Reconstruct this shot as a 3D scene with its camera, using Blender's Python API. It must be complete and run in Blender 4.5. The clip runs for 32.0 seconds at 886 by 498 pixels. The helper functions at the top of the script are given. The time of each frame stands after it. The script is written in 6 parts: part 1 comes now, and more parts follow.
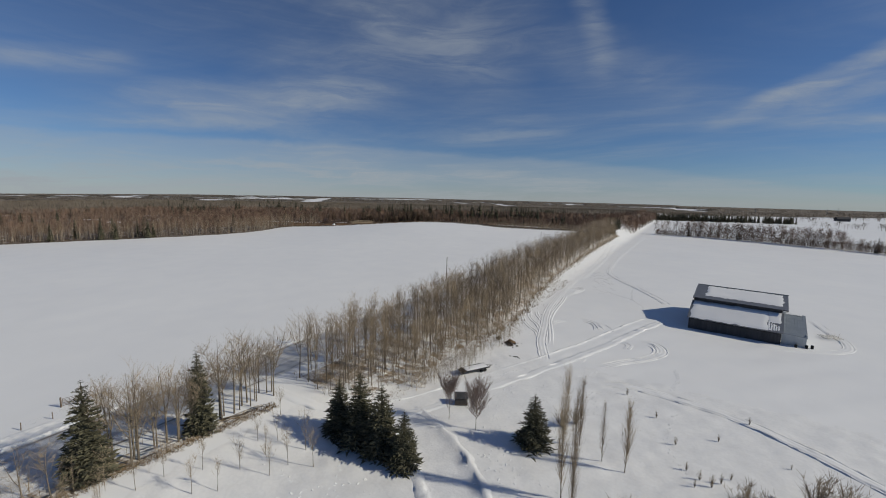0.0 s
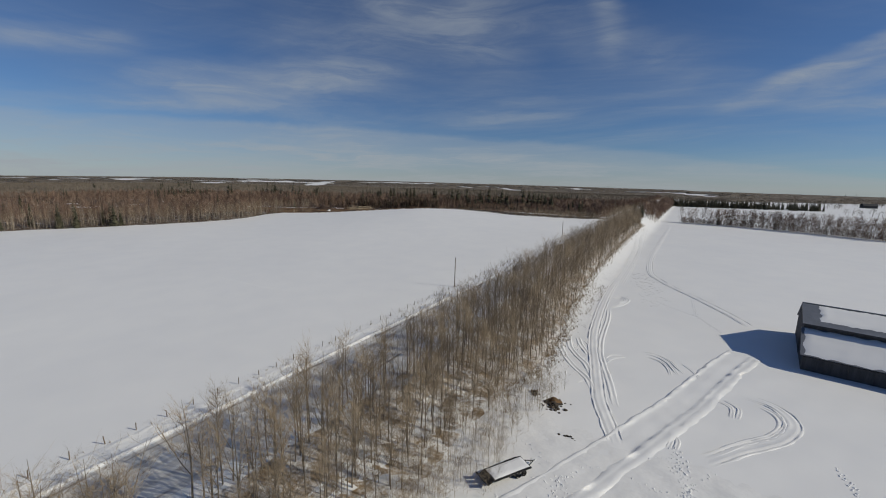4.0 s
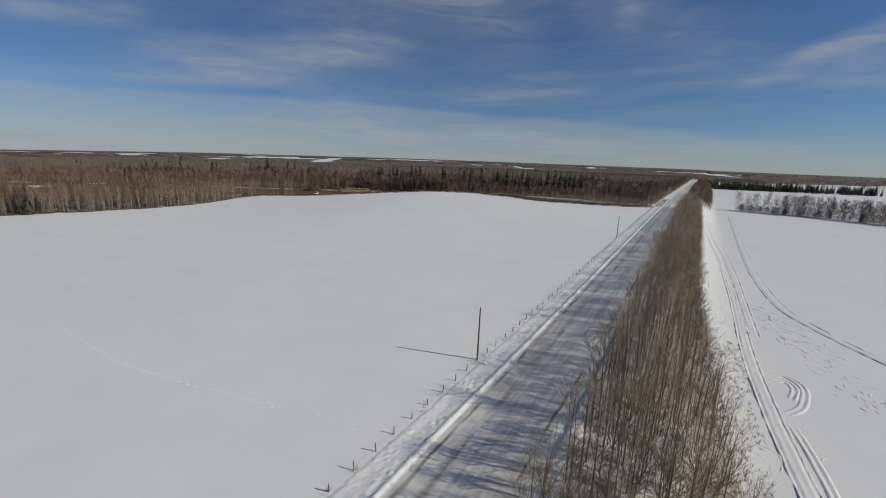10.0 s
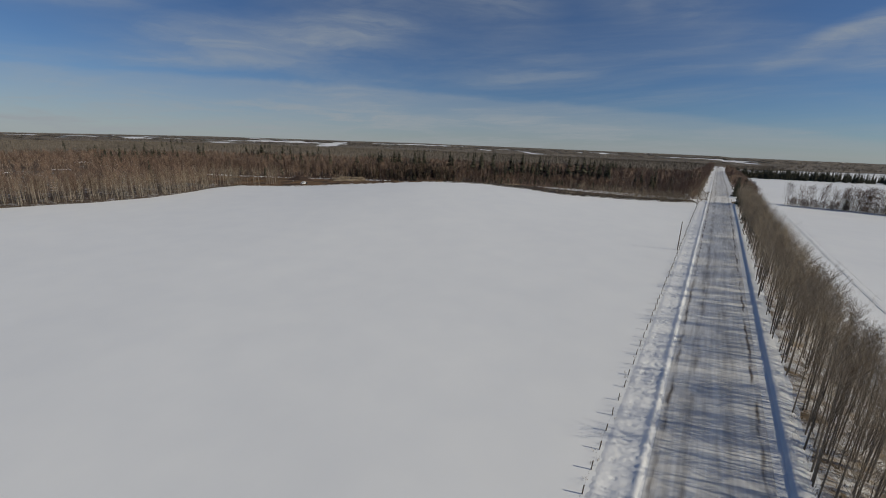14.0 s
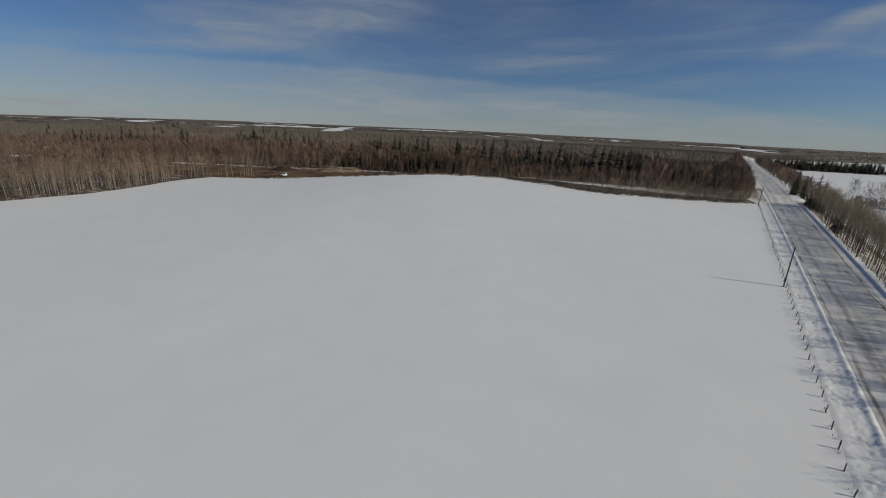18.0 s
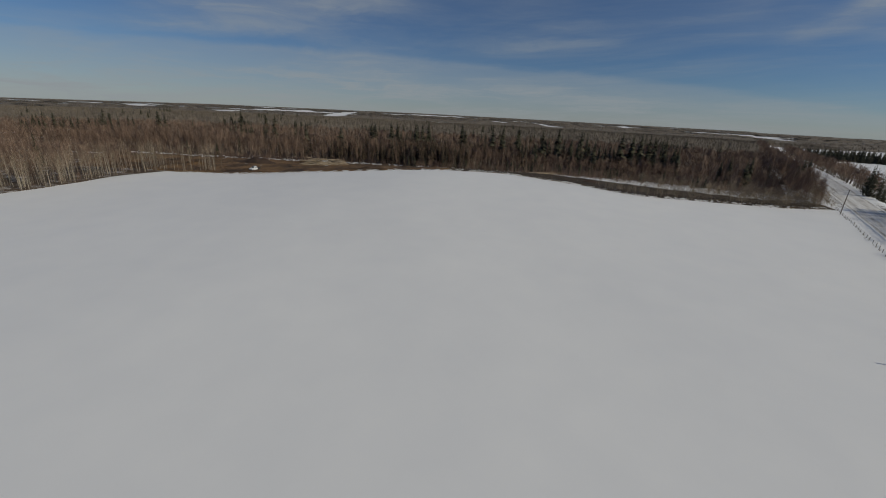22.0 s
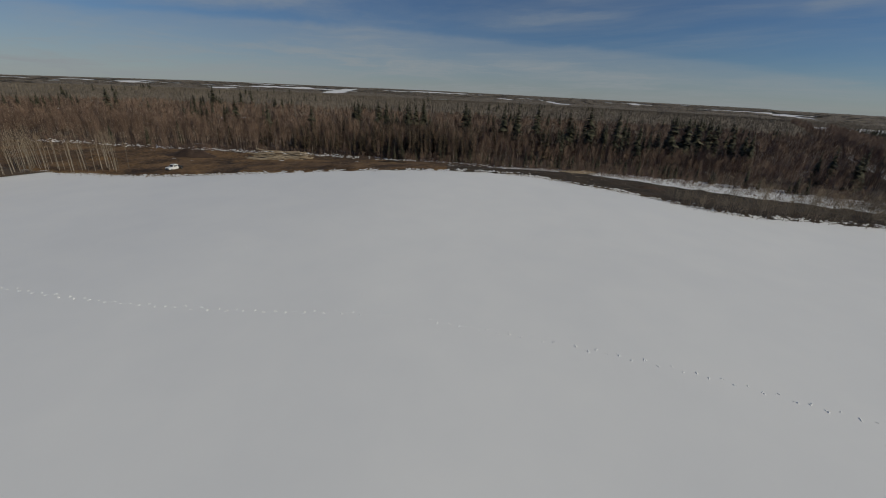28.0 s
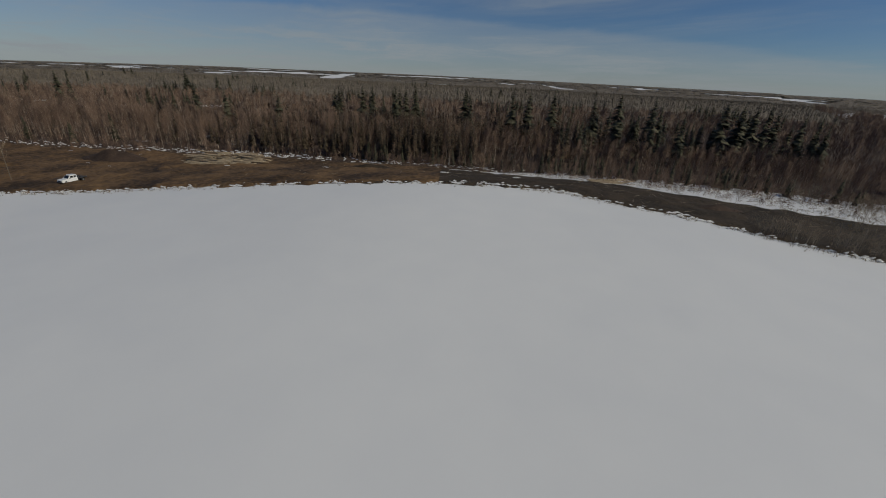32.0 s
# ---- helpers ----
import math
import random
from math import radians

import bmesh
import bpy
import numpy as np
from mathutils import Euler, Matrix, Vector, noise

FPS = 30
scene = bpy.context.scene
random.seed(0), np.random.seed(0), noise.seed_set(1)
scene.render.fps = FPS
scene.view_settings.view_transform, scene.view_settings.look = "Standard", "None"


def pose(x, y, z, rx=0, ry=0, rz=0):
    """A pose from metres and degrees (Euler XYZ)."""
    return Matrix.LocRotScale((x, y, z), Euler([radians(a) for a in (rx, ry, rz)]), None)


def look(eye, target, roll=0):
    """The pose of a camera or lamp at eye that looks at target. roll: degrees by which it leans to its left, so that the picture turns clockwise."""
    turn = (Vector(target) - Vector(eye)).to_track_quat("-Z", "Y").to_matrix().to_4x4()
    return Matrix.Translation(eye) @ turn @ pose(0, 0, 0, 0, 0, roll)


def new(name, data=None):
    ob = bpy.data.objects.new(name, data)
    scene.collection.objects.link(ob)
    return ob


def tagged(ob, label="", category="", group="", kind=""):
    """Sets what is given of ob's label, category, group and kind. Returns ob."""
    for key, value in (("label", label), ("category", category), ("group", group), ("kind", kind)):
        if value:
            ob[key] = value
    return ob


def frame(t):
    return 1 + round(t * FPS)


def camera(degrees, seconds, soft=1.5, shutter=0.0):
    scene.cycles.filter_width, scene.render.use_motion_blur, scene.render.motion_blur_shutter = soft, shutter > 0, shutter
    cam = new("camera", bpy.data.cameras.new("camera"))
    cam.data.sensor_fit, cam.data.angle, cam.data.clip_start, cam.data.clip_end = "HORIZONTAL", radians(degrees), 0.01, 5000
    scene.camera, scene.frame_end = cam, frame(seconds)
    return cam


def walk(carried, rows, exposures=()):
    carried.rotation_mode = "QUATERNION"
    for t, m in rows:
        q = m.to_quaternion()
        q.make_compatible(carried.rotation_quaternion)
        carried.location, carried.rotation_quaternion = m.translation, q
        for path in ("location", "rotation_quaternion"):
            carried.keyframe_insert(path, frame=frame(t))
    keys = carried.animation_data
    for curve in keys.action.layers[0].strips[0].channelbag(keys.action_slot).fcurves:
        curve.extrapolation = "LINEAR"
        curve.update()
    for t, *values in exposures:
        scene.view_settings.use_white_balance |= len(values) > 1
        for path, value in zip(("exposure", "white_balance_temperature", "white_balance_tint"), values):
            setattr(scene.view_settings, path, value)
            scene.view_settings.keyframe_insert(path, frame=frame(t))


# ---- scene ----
cam = camera(96.48, 32.0, soft=1.0)
ROWS = [
    (0.0, 70.00, 0.01, 33.00, 82.57, -1.28, 31.11),
    (0.5, 67.82, 3.49, 32.98, 82.26, -1.26, 31.13),
    (1.0, 65.61, 6.98, 32.96, 81.95, -1.25, 31.17),
    (1.5, 63.36, 10.53, 32.95, 81.65, -1.26, 31.22),
    (2.0, 61.06, 14.15, 32.94, 81.36, -1.28, 31.31),
    (2.5, 58.68, 17.86, 32.94, 81.07, -1.33, 31.42),
    (3.0, 56.21, 21.69, 32.95, 80.79, -1.38, 31.54),
    (3.5, 53.64, 25.66, 32.95, 80.52, -1.44, 31.67),
    (4.5, 48.29, 33.90, 32.98, 80.00, -1.57, 31.93),
    (5.5, 42.83, 42.34, 32.99, 79.47, -1.67, 32.18),
    (6.5, 37.35, 50.85, 33.00, 78.94, -1.72, 32.40),
    (7.5, 31.87, 59.42, 33.00, 78.41, -1.76, 32.62),
    (8.5, 26.40, 68.01, 32.99, 77.87, -1.81, 32.84),
    (9.5, 20.93, 76.62, 32.98, 77.34, -1.88, 33.07),
    (10.5, 15.46, 85.23, 32.97, 76.80, -1.95, 33.31),
    (11.5, 10.00, 93.83, 32.95, 76.27, -2.02, 33.56),
    (12.5, 4.53, 102.42, 32.93, 75.73, -2.07, 33.82),
    (13.5, -0.93, 110.98, 32.90, 75.21, -2.11, 34.09),
    (14.5, -6.37, 119.50, 32.87, 74.69, -2.16, 34.36),
    (15.5, -11.79, 127.94, 32.84, 74.18, -2.22, 34.64),
    (16.5, -17.16, 136.31, 32.81, 73.69, -2.32, 34.91),
    (17.5, -22.48, 144.58, 32.78, 73.22, -2.45, 35.18),
    (18.5, -27.75, 152.76, 32.75, 72.75, -2.58, 35.43),
    (19.5, -32.96, 160.84, 32.71, 72.28, -2.69, 35.65),
    (20.5, -38.13, 168.82, 32.66, 71.79, -2.76, 35.83),
    (21.5, -43.24, 176.71, 32.61, 71.28, -2.77, 35.96),
    (22.5, -48.32, 184.52, 32.56, 70.76, -2.75, 36.07),
    (23.5, -53.35, 192.26, 32.49, 70.24, -2.72, 36.16),
    (24.5, -58.36, 199.95, 32.42, 69.73, -2.70, 36.25),
    (25.5, -63.33, 207.61, 32.33, 69.24, -2.68, 36.34),
    (26.5, -68.28, 215.23, 32.24, 68.75, -2.67, 36.42),
    (27.5, -73.19, 222.83, 32.13, 68.28, -2.66, 36.49),
    (28.5, -78.08, 230.42, 32.02, 67.81, -2.64, 36.54),
    (29.5, -82.95, 237.99, 31.89, 67.34, -2.61, 36.57),
    (30.5, -87.79, 245.55, 31.76, 66.87, -2.57, 36.58),
    (31.5, -92.62, 253.11, 31.62, 66.41, -2.53, 36.58),
    (32.0, -95.04, 256.89, 31.55, 66.17, -2.51, 36.58),
]
EXPO = [(0.0, 0.03, 6590, 6.8), (9.0, 0.02, 6590, 6.8), (14.0, -0.09, 6630, 6.4), (21.0, -0.28, 6720, 5.4), (26.0, -0.30, 6730, 5.0), (32.0, -0.39, 6660, 5.0)]
walk(cam, [(t, pose(x, y, z, rx, ry, rz)) for t, x, y, z, rx, ry, rz in ROWS], EXPO)

# ---- daylight ----
SUN_ELEV, SUN_AZ = 32.5, 71.5          # degrees; azimuth clockwise from +Y
world = bpy.data.worlds.new("sky")
scene.world = world
world.use_nodes = True
wn, wl = world.node_tree.nodes, world.node_tree.links
wn.clear()


def wnode(kind, **vals):
    n = wn.new(kind)
    for k, v in vals.items():
        setattr(n, k, v)
    return n


sky = wnode("ShaderNodeTexSky", sky_type="NISHITA", sun_disc=False)
sky.sun_elevation, sky.sun_rotation = radians(SUN_ELEV), radians(SUN_AZ)
sky.altitude, sky.air_density, sky.dust_density, sky.ozone_density = 700, 1.0, 0.05, 6.0


def wmath(op, a, b=None, clamp=False):
    n = wnode("ShaderNodeMath", operation=op, use_clamp=clamp)
    for i, v in enumerate((a, b)):
        if v is None:
            continue
        if isinstance(v, (int, float)):
            n.inputs[i].default_value = v
        else:
            wl.new(v, n.inputs[i])
    return n.outputs[0]


coord = wnode("ShaderNodeTexCoord")
sep = wnode("ShaderNodeSeparateXYZ")
wl.new(coord.outputs["Generated"], sep.inputs[0])
# cirrus sheet seen on a flat layer high above: direction divided by its rise
rise = wmath("ADD", wmath("MAXIMUM", sep.outputs[2], 0.0), 0.09)
layer = wnode("ShaderNodeCombineXYZ")
wl.new(wmath("DIVIDE", sep.outputs[0], rise), layer.inputs[0])
wl.new(wmath("DIVIDE", sep.outputs[1], rise), layer.inputs[1])


def wnoise(vec, turn, stretch, scale, detail, dist=0.0, rough=0.55, off=0.0):
    m = wnode("ShaderNodeMapping")
    m.inputs["Rotation"].default_value = (0, 0, radians(turn))
    m.inputs["Scale"].default_value = stretch
    m.inputs["Location"].default_value = (off, off * 0.7, 0)
    wl.new(vec, m.inputs[0])
    n = wnode("ShaderNodeTexNoise")
    n.inputs["Scale"].default_value, n.inputs["Detail"].default_value = scale, detail
    n.inputs["Roughness"].default_value, n.inputs["Distortion"].default_value = rough, dist
    wl.new(m.outputs[0], n.inputs["Vector"])
    return n.outputs["Fac"]


def wramp(v, lo, hi, top=1.0):
    n = wnode("ShaderNodeMapRange", interpolation_type="SMOOTHSTEP")
    n.inputs["From Min"].default_value, n.inputs["From Max"].default_value = lo, hi
    n.inputs["To Max"].default_value = top
    wl.new(v, n.inputs["Value"])
    return n.outputs[0]


azimuth = wmath("ARCTAN2", sep.outputs[0], sep.outputs[1])
height = wmath("ARCSINE", sep.outputs[2])
swirl = wmath("SUBTRACT", wnoise(layer.outputs[0], 10, (0.5, 0.9, 1), 1.1, 5, 0.6, 0.6, 2.0), 0.5)
waver = wmath("SUBTRACT", wnoise(layer.outputs[0], 40, (0.6, 0.8, 1), 1.3, 5, 0.6, 0.6, 6.0), 0.5)
az_w = wmath("ADD", azimuth, wmath("MULTIPLY", swirl, 0.13))
el_w = wmath("ADD", height, wmath("MULTIPLY", waver, 0.045))
dome = wnode("ShaderNodeCombineXYZ")
wl.new(wmath("MULTIPLY", az_w, 3.2), dome.inputs[0])
wl.new(wmath("MULTIPLY", el_w, 17.0), dome.inputs[1])
fibre = wramp(wnoise(dome.outputs[0], -9, (1, 1, 1), 1.5, 8, 0.9, 0.62, 3.1), 0.33, 0.70)
ripple = wramp(wnoise(dome.outputs[0], -4, (0.7, 1.5, 1), 1.6, 8, 0.6, 0.62, 7.7), 0.38, 0.72)


def cirrus_stroke(az0, el0, az1, el1, wide, strength):
    """One streak of ice cloud between two directions, soft to its sides and ends."""
    ln = math.hypot(az1 - az0, el1 - el0)
    ca, sa = (az1 - az0) / ln, (el1 - el0) / ln
    da, de = wmath("SUBTRACT", az_w, az0), wmath("SUBTRACT", el_w, el0)
    along = wmath("DIVIDE", wmath("ADD", wmath("MULTIPLY", da, ca), wmath("MULTIPLY", de, sa)), ln)
    off = wmath("ABSOLUTE", wmath("SUBTRACT", wmath("MULTIPLY", de, ca), wmath("MULTIPLY", da, sa)))
    body = wmath("MULTIPLY", wramp(off, wide * 1.9, 0.0, strength), wramp(along, -0.15, 0.35))
    return wmath("MULTIPLY", body, wramp(along, 1.15, 0.7))


STROKES = [(-1.26, 0.168, -0.68, 0.238, 0.030, 0.55), (-1.30, 0.121, -0.90, 0.162, 0.011, 0.42), (-1.42, 0.205, -1.19, 0.240, 0.017, 0.45),
           (-0.80, 0.43, -0.36, 0.30, 0.080, 0.42), (-0.235, 0.47, -0.165, 0.265, 0.022, 0.32), (0.03, 0.155, 0.40, 0.30, 0.014, 0.62),
           (0.12, 0.168, 0.36, 0.225, 0.024, 0.42), (0.14, 0.150, 0.36, 0.136, 0.009, 0.42), (-0.43, 0.190, -0.30, 0.189, 0.009, 0.25),
           (-0.58, 0.145, -0.26, 0.157, 0.009, 0.28), (-0.40, 0.40, 0.04, 0.19, 0.050, 0.22), (-0.98, 0.30, -0.62, 0.27, 0.05, 0.22)]
strokes = None
for row in STROKES:
    one = cirrus_stroke(*row)
    strokes = one if strokes is None else wmath("ADD", strokes, one)
strokes = wmath("MULTIPLY", strokes, wmath("ADD", wmath("MULTIPLY", fibre, 0.65), 0.35))
veil = wmath("MULTIPLY", wramp(wnoise(layer.outputs[0], 30, (0.5, 0.9, 1), 0.62, 6, 0.9, 0.6, 8.3), 0.36, 0.72, 0.30), wmath("ADD", wmath("MULTIPLY", ripple, 0.5), 0.5))
from_mid = wmath("ADD", azimuth, 0.87)
arch = wmath("ADD", wmath("ADD", height, wmath("MULTIPLY", wmath("MULTIPLY", from_mid, from_mid), 0.075)), wmath("MULTIPLY", waver, 0.03))
low_bank = wmath("ADD", wramp(arch, 0.126, 0.110, 0.28), wmath("MULTIPLY", wramp(arch, 0.124, 0.04, 0.5), wmath("ADD", wmath("MULTIPLY", ripple, 0.75), 0.25)))
cirrus = wmath("ADD", wmath("ADD", strokes, veil), low_bank, clamp=True)
mixc = wnode("ShaderNodeMix", data_type="RGBA")
wl.new(cirrus, mixc.inputs[0])
tint = wnode("ShaderNodeMix", data_type="RGBA", blend_type="MULTIPLY")
tint.inputs[0].default_value = 1.0
wl.new(sky.outputs[0], tint.inputs["A"])
tint.inputs["B"].default_value = (0.75, 0.83, 1.0, 1)
wl.new(tint.outputs["Result"], mixc.inputs["A"])
mixc.inputs["B"].default_value = (5.4, 5.9, 6.6, 1)
bg = wnode("ShaderNodeBackground")
bg.inputs[1].default_value = 0.0585
out = wnode("ShaderNodeOutputWorld")
wl.new(mixc.outputs["Result"], bg.inputs[0])
wl.new(bg.outputs[0], out.inputs[0])

sun = new("sun", bpy.data.lights.new("sun", "SUN"))
sun.data.energy, sun.data.angle, sun.data.color = 3.05, radians(0.55), (1.0, 0.925, 0.785)
sx, sy = math.sin(radians(SUN_AZ)), math.cos(radians(SUN_AZ))
sun.matrix_world = look((sx * 300, sy * 300, 300 * math.tan(radians(SUN_ELEV))), (0, 0, 0))


# ---- materials ----
def material(name, low, high, rough=0.8, scale=1.0, stretch=(1, 1, 1), bump=0.3, fine=None, metal=0.0, contrast=(0.3, 0.7), per_piece=0.0, spec=0.3, bump_dist=0.05):
    """A two-scale noise material in metres: low and high are the base colours between which it wanders."""
    m = bpy.data.materials.new(name)
    m.use_nodes = True
    n, l = m.node_tree.nodes, m.node_tree.links
    b = n["Principled BSDF"]
    b.inputs["Roughness"].default_value, b.inputs["Metallic"].default_value = rough, metal
    b.inputs["Specular IOR Level"].default_value = spec
    tc, mp = n.new("ShaderNodeTexCoord"), n.new("ShaderNodeMapping")
    mp.inputs["Scale"].default_value = stretch
    l.new(tc.outputs["Object"], mp.inputs[0])
    big, small = n.new("ShaderNodeTexNoise"), n.new("ShaderNodeTexNoise")
    big.inputs["Scale"].default_value, big.inputs["Detail"].default_value = scale, 5
    small.inputs["Scale"].default_value, small.inputs["Detail"].default_value = fine or scale * 9, 6
    for t in (big, small):
        l.new(mp.outputs[0], t.inputs["Vector"])
    mix = n.new("ShaderNodeMath")
    mix.operation = "MULTIPLY_ADD"
    mix.inputs[1].default_value = 0.45
    l.new(small.outputs["Fac"], mix.inputs[0])
    half = n.new("ShaderNodeMath")
    half.operation = "MULTIPLY"
    half.inputs[1].default_value = 0.55
    l.new(big.outputs["Fac"], half.inputs[0])
    l.new(half.outputs[0], mix.inputs[2])
    fac = mix.outputs[0]
    if per_piece:
        g = n.new("ShaderNodeNewGeometry")
        add = n.new("ShaderNodeMath")
        add.operation = "MULTIPLY_ADD"
        add.inputs[1].default_value, add.inputs[2].default_value = per_piece, -per_piece / 2
        l.new(g.outputs["Random Per Island"], add.inputs[0])
        s = n.new("ShaderNodeMath")
        l.new(add.outputs[0], s.inputs[0])
        l.new(fac, s.inputs[1])
        fac = s.outputs[0]
    ramp = n.new("ShaderNodeValToRGB")
    e = ramp.color_ramp.elements
    e[0].position, e[1].position = contrast
    e[0].color, e[1].color = (*low, 1), (*high, 1)
    l.new(fac, ramp.inputs[0])
    l.new(ramp.outputs[0], b.inputs["Base Color"])
    if bump:
        bp = n.new("ShaderNodeBump")
        bp.inputs["Strength"].default_value, bp.inputs["Distance"].default_value = bump, bump_dist
        l.new(mix.outputs[0], bp.inputs["Height"])
        l.new(bp.outputs[0], b.inputs["Normal"])
    return m


SNOW = material("snow", (0.765, 0.77, 0.78), (0.84, 0.838, 0.83), 0.55, 0.012, (1, 1, 1), 0.02, 0.12, bump_dist=0.05)
YARDSNOW = material("trodden_yard_snow", (0.72, 0.72, 0.72), (0.84, 0.838, 0.83), 0.55, 0.35, (1, 1, 1), 0.6, 2.2, bump_dist=0.1)
VERGESNOW = material("lumpy_verge_snow", (0.74, 0.742, 0.75), (0.84, 0.838, 0.83), 0.55, 0.2, (1, 1, 1), 0.3, 2.0, bump_dist=0.08)
TRODDEN = material("trodden_snow", (0.66, 0.66, 0.67), (0.84, 0.84, 0.84), 0.6, 0.5, (1, 1, 1), 0.6, 3.0, bump_dist=0.12)
ROADSNOW = material("packed_snow_road", (0.50, 0.475, 0.44), (0.76, 0.75, 0.73), 0.6, 0.45, (1.0, 0.07, 1), 0.4, 1.8, contrast=(0.32, 0.60))


def wheel_stains(mat, lines, colour):
    """Broken dirt lines along Y in a road's own colour; lines: x, half width, strength."""
    n, l = mat.node_tree.nodes, mat.node_tree.links

    def op(kind, a, b=None, c=None):
        m = n.new("ShaderNodeMath")
        m.operation = kind
        for i, v in enumerate((a, b, c)):
            if isinstance(v, (int, float)):
                m.inputs[i].default_value = v
            elif v is not None:
                l.new(v, m.inputs[i])
        return m.outputs[0]
    tc, s = n.new("ShaderNodeTexCoord"), n.new("ShaderNodeSeparateXYZ")
    l.new(tc.outputs["Object"], s.inputs[0])
    w = n.new("ShaderNodeTexNoise")
    w.inputs["Scale"].default_value, w.inputs["Detail"].default_value = 0.22, 6
    l.new(tc.outputs["Object"], w.inputs["Vector"])
    sway = op("MULTIPLY_ADD", w.outputs["Fac"], 1.2, -0.6)
    total = None
    for x, half, strength in lines:
        d = op("ABSOLUTE", op("ADD", op("SUBTRACT", s.outputs[0], x), sway))
        f = op("MULTIPLY", op("MAXIMUM", op("SUBTRACT", 1.0, op("DIVIDE", d, half)), 0.0), strength)
        total = f if total is None else op("ADD", total, f)
    v = n.new("ShaderNodeTexNoise")
    v.inputs["Scale"].default_value, v.inputs["Detail"].default_value = 0.9, 5
    l.new(tc.outputs["Object"], v.inputs["Vector"])
    long = n.new("ShaderNodeMapping")
    long.inputs["Scale"].default_value = (1, 0.16, 1)
    l.new(tc.outputs["Object"], long.inputs[0])
    l.new(long.outputs[0], v.inputs["Vector"])
    patchy = n.new("ShaderNodeMapRange")
    patchy.inputs["From Min"].default_value, patchy.inputs["From Max"].default_value = 0.38, 0.6
    l.new(v.outputs["Fac"], patchy.inputs["Value"])
    fac = op("MINIMUM", op("MULTIPLY", total, patchy.outputs[0]), 0.9)
    b = n["Principled BSDF"]
    old = b.inputs["Base Color"].links[0].from_socket
    mix = n.new("ShaderNodeMix")
    mix.data_type = "RGBA"
    l.new(fac, mix.inputs[0])
    l.new(old, mix.inputs["A"])
    mix.inputs["B"].default_value = (*colour, 1)
    l.new(mix.outputs["Result"], b.inputs["Base Color"])


wheel_stains(ROADSNOW, [(-3.4, 0.4, 1.0), (-0.9, 0.9, 0.6), (6.2, 0.32, 1.2), (3.2, 0.9, 0.3)], (0.13, 0.10, 0.075))
SOIL = material("bare_soil", (0.02, 0.0155, 0.011), (0.075, 0.053, 0.034), 0.9, 0.12, (1, 1, 1), 0.9, 1.6, bump_dist=0.4, contrast=(0.36, 0.66))
TANSOIL = material("grassy_soil", (0.036, 0.022, 0.013), (0.21, 0.125, 0.06), 0.9, 0.09, (1, 1, 1), 0.9, 0.9, bump_dist=0.4, contrast=(0.38, 0.64))
DARKSOIL = material("heaped_dark_soil", (0.03, 0.02, 0.015), (0.085, 0.055, 0.04), 0.9, 0.3, (1, 1, 1), 0.9, 2.0, bump_dist=0.4)
LARCH = material("brown_conifer_twigs", (0.036, 0.027, 0.018), (0.12, 0.088, 0.056), 0.85, 0.6, (1, 1, 1), 0.0, per_piece=0.5)
LITTER = material("forest_litter", (0.075, 0.05, 0.036), (0.60, 0.59, 0.58), 0.9, 0.09, (1, 1, 1), 0.8, 0.9, bump_dist=0.4, contrast=(0.60, 0.74))
LOTFLOOR = material("woodlot_litter_and_snow", (0.10, 0.072, 0.05), (0.68, 0.67, 0.66), 0.9, 0.2, (1, 1, 1), 0.8, 1.2, bump_dist=0.3, contrast=(0.53, 0.70))
BELTFLOOR = material("snow_over_dry_grass", (0.24, 0.17, 0.10), (0.78, 0.77, 0.76), 0.8, 0.35, (1, 1, 1), 0.7, 2.6, bump_dist=0.25, contrast=(0.40, 0.62))
BIRCHTWIG = material("birch_twigs", (0.20, 0.145, 0.115), (0.42, 0.33, 0.28), 0.85, 0.5, (1, 1, 1), 0.0, per_piece=0.4)
GRASS = material("dry_grass", (0.12, 0.082, 0.045), (0.30, 0.215, 0.12), 0.9, 1.5, (1, 1, 1), 0.3, per_piece=0.4)
BARK = material("aspen_bark", (0.078, 0.064, 0.05), (0.24, 0.2, 0.152), 0.85, 1.2, (1, 1, 2), 0.4, per_piece=0.3)
TWIG = material("bare_twigs", (0.19, 0.149, 0.105), (0.44, 0.352, 0.248), 0.85, 0.4, (1, 1, 1), 0.0, per_piece=0.35)
LIGHTBARK = material("light_aspen_bark", (0.16, 0.132, 0.1), (0.40, 0.345, 0.27), 0.85, 0.6, (1, 1, 1), 0.0, per_piece=0.5)
PALEBARK = material("pale_aspen_bark", (0.14, 0.10, 0.075), (0.50, 0.41, 0.32), 0.85, 0.6, (1, 1, 1), 0.0, per_piece=0.5)
WOODTWIG = material("woodland_twigs", (0.115, 0.075, 0.055), (0.27, 0.182, 0.133), 0.85, 0.03, (1, 1, 1), 0.0, fine=0.2, per_piece=0.4)
NEEDLE = material("spruce_needles", (0.034, 0.035, 0.023), (0.12, 0.112, 0.07), 0.8, 0.8, (1, 1, 1), 0.0, per_piece=0.5)
SPRUCEBARK = material("spruce_bark", (0.04, 0.033, 0.027), (0.11, 0.09, 0.07), 0.9, 3.0, (1, 1, 0.4), 0.5)
POLEWOOD = material("weathered_pole", (0.08, 0.06, 0.045), (0.22, 0.17, 0.13), 0.85, 2.0, (4, 4, 0.3), 0.4)
LEANMETAL = material("blue_grey_tin", (0.20, 0.23, 0.26), (0.30, 0.33, 0.36), 0.5, 0.6, (1, 1, 1), 0.15, metal=0.3)
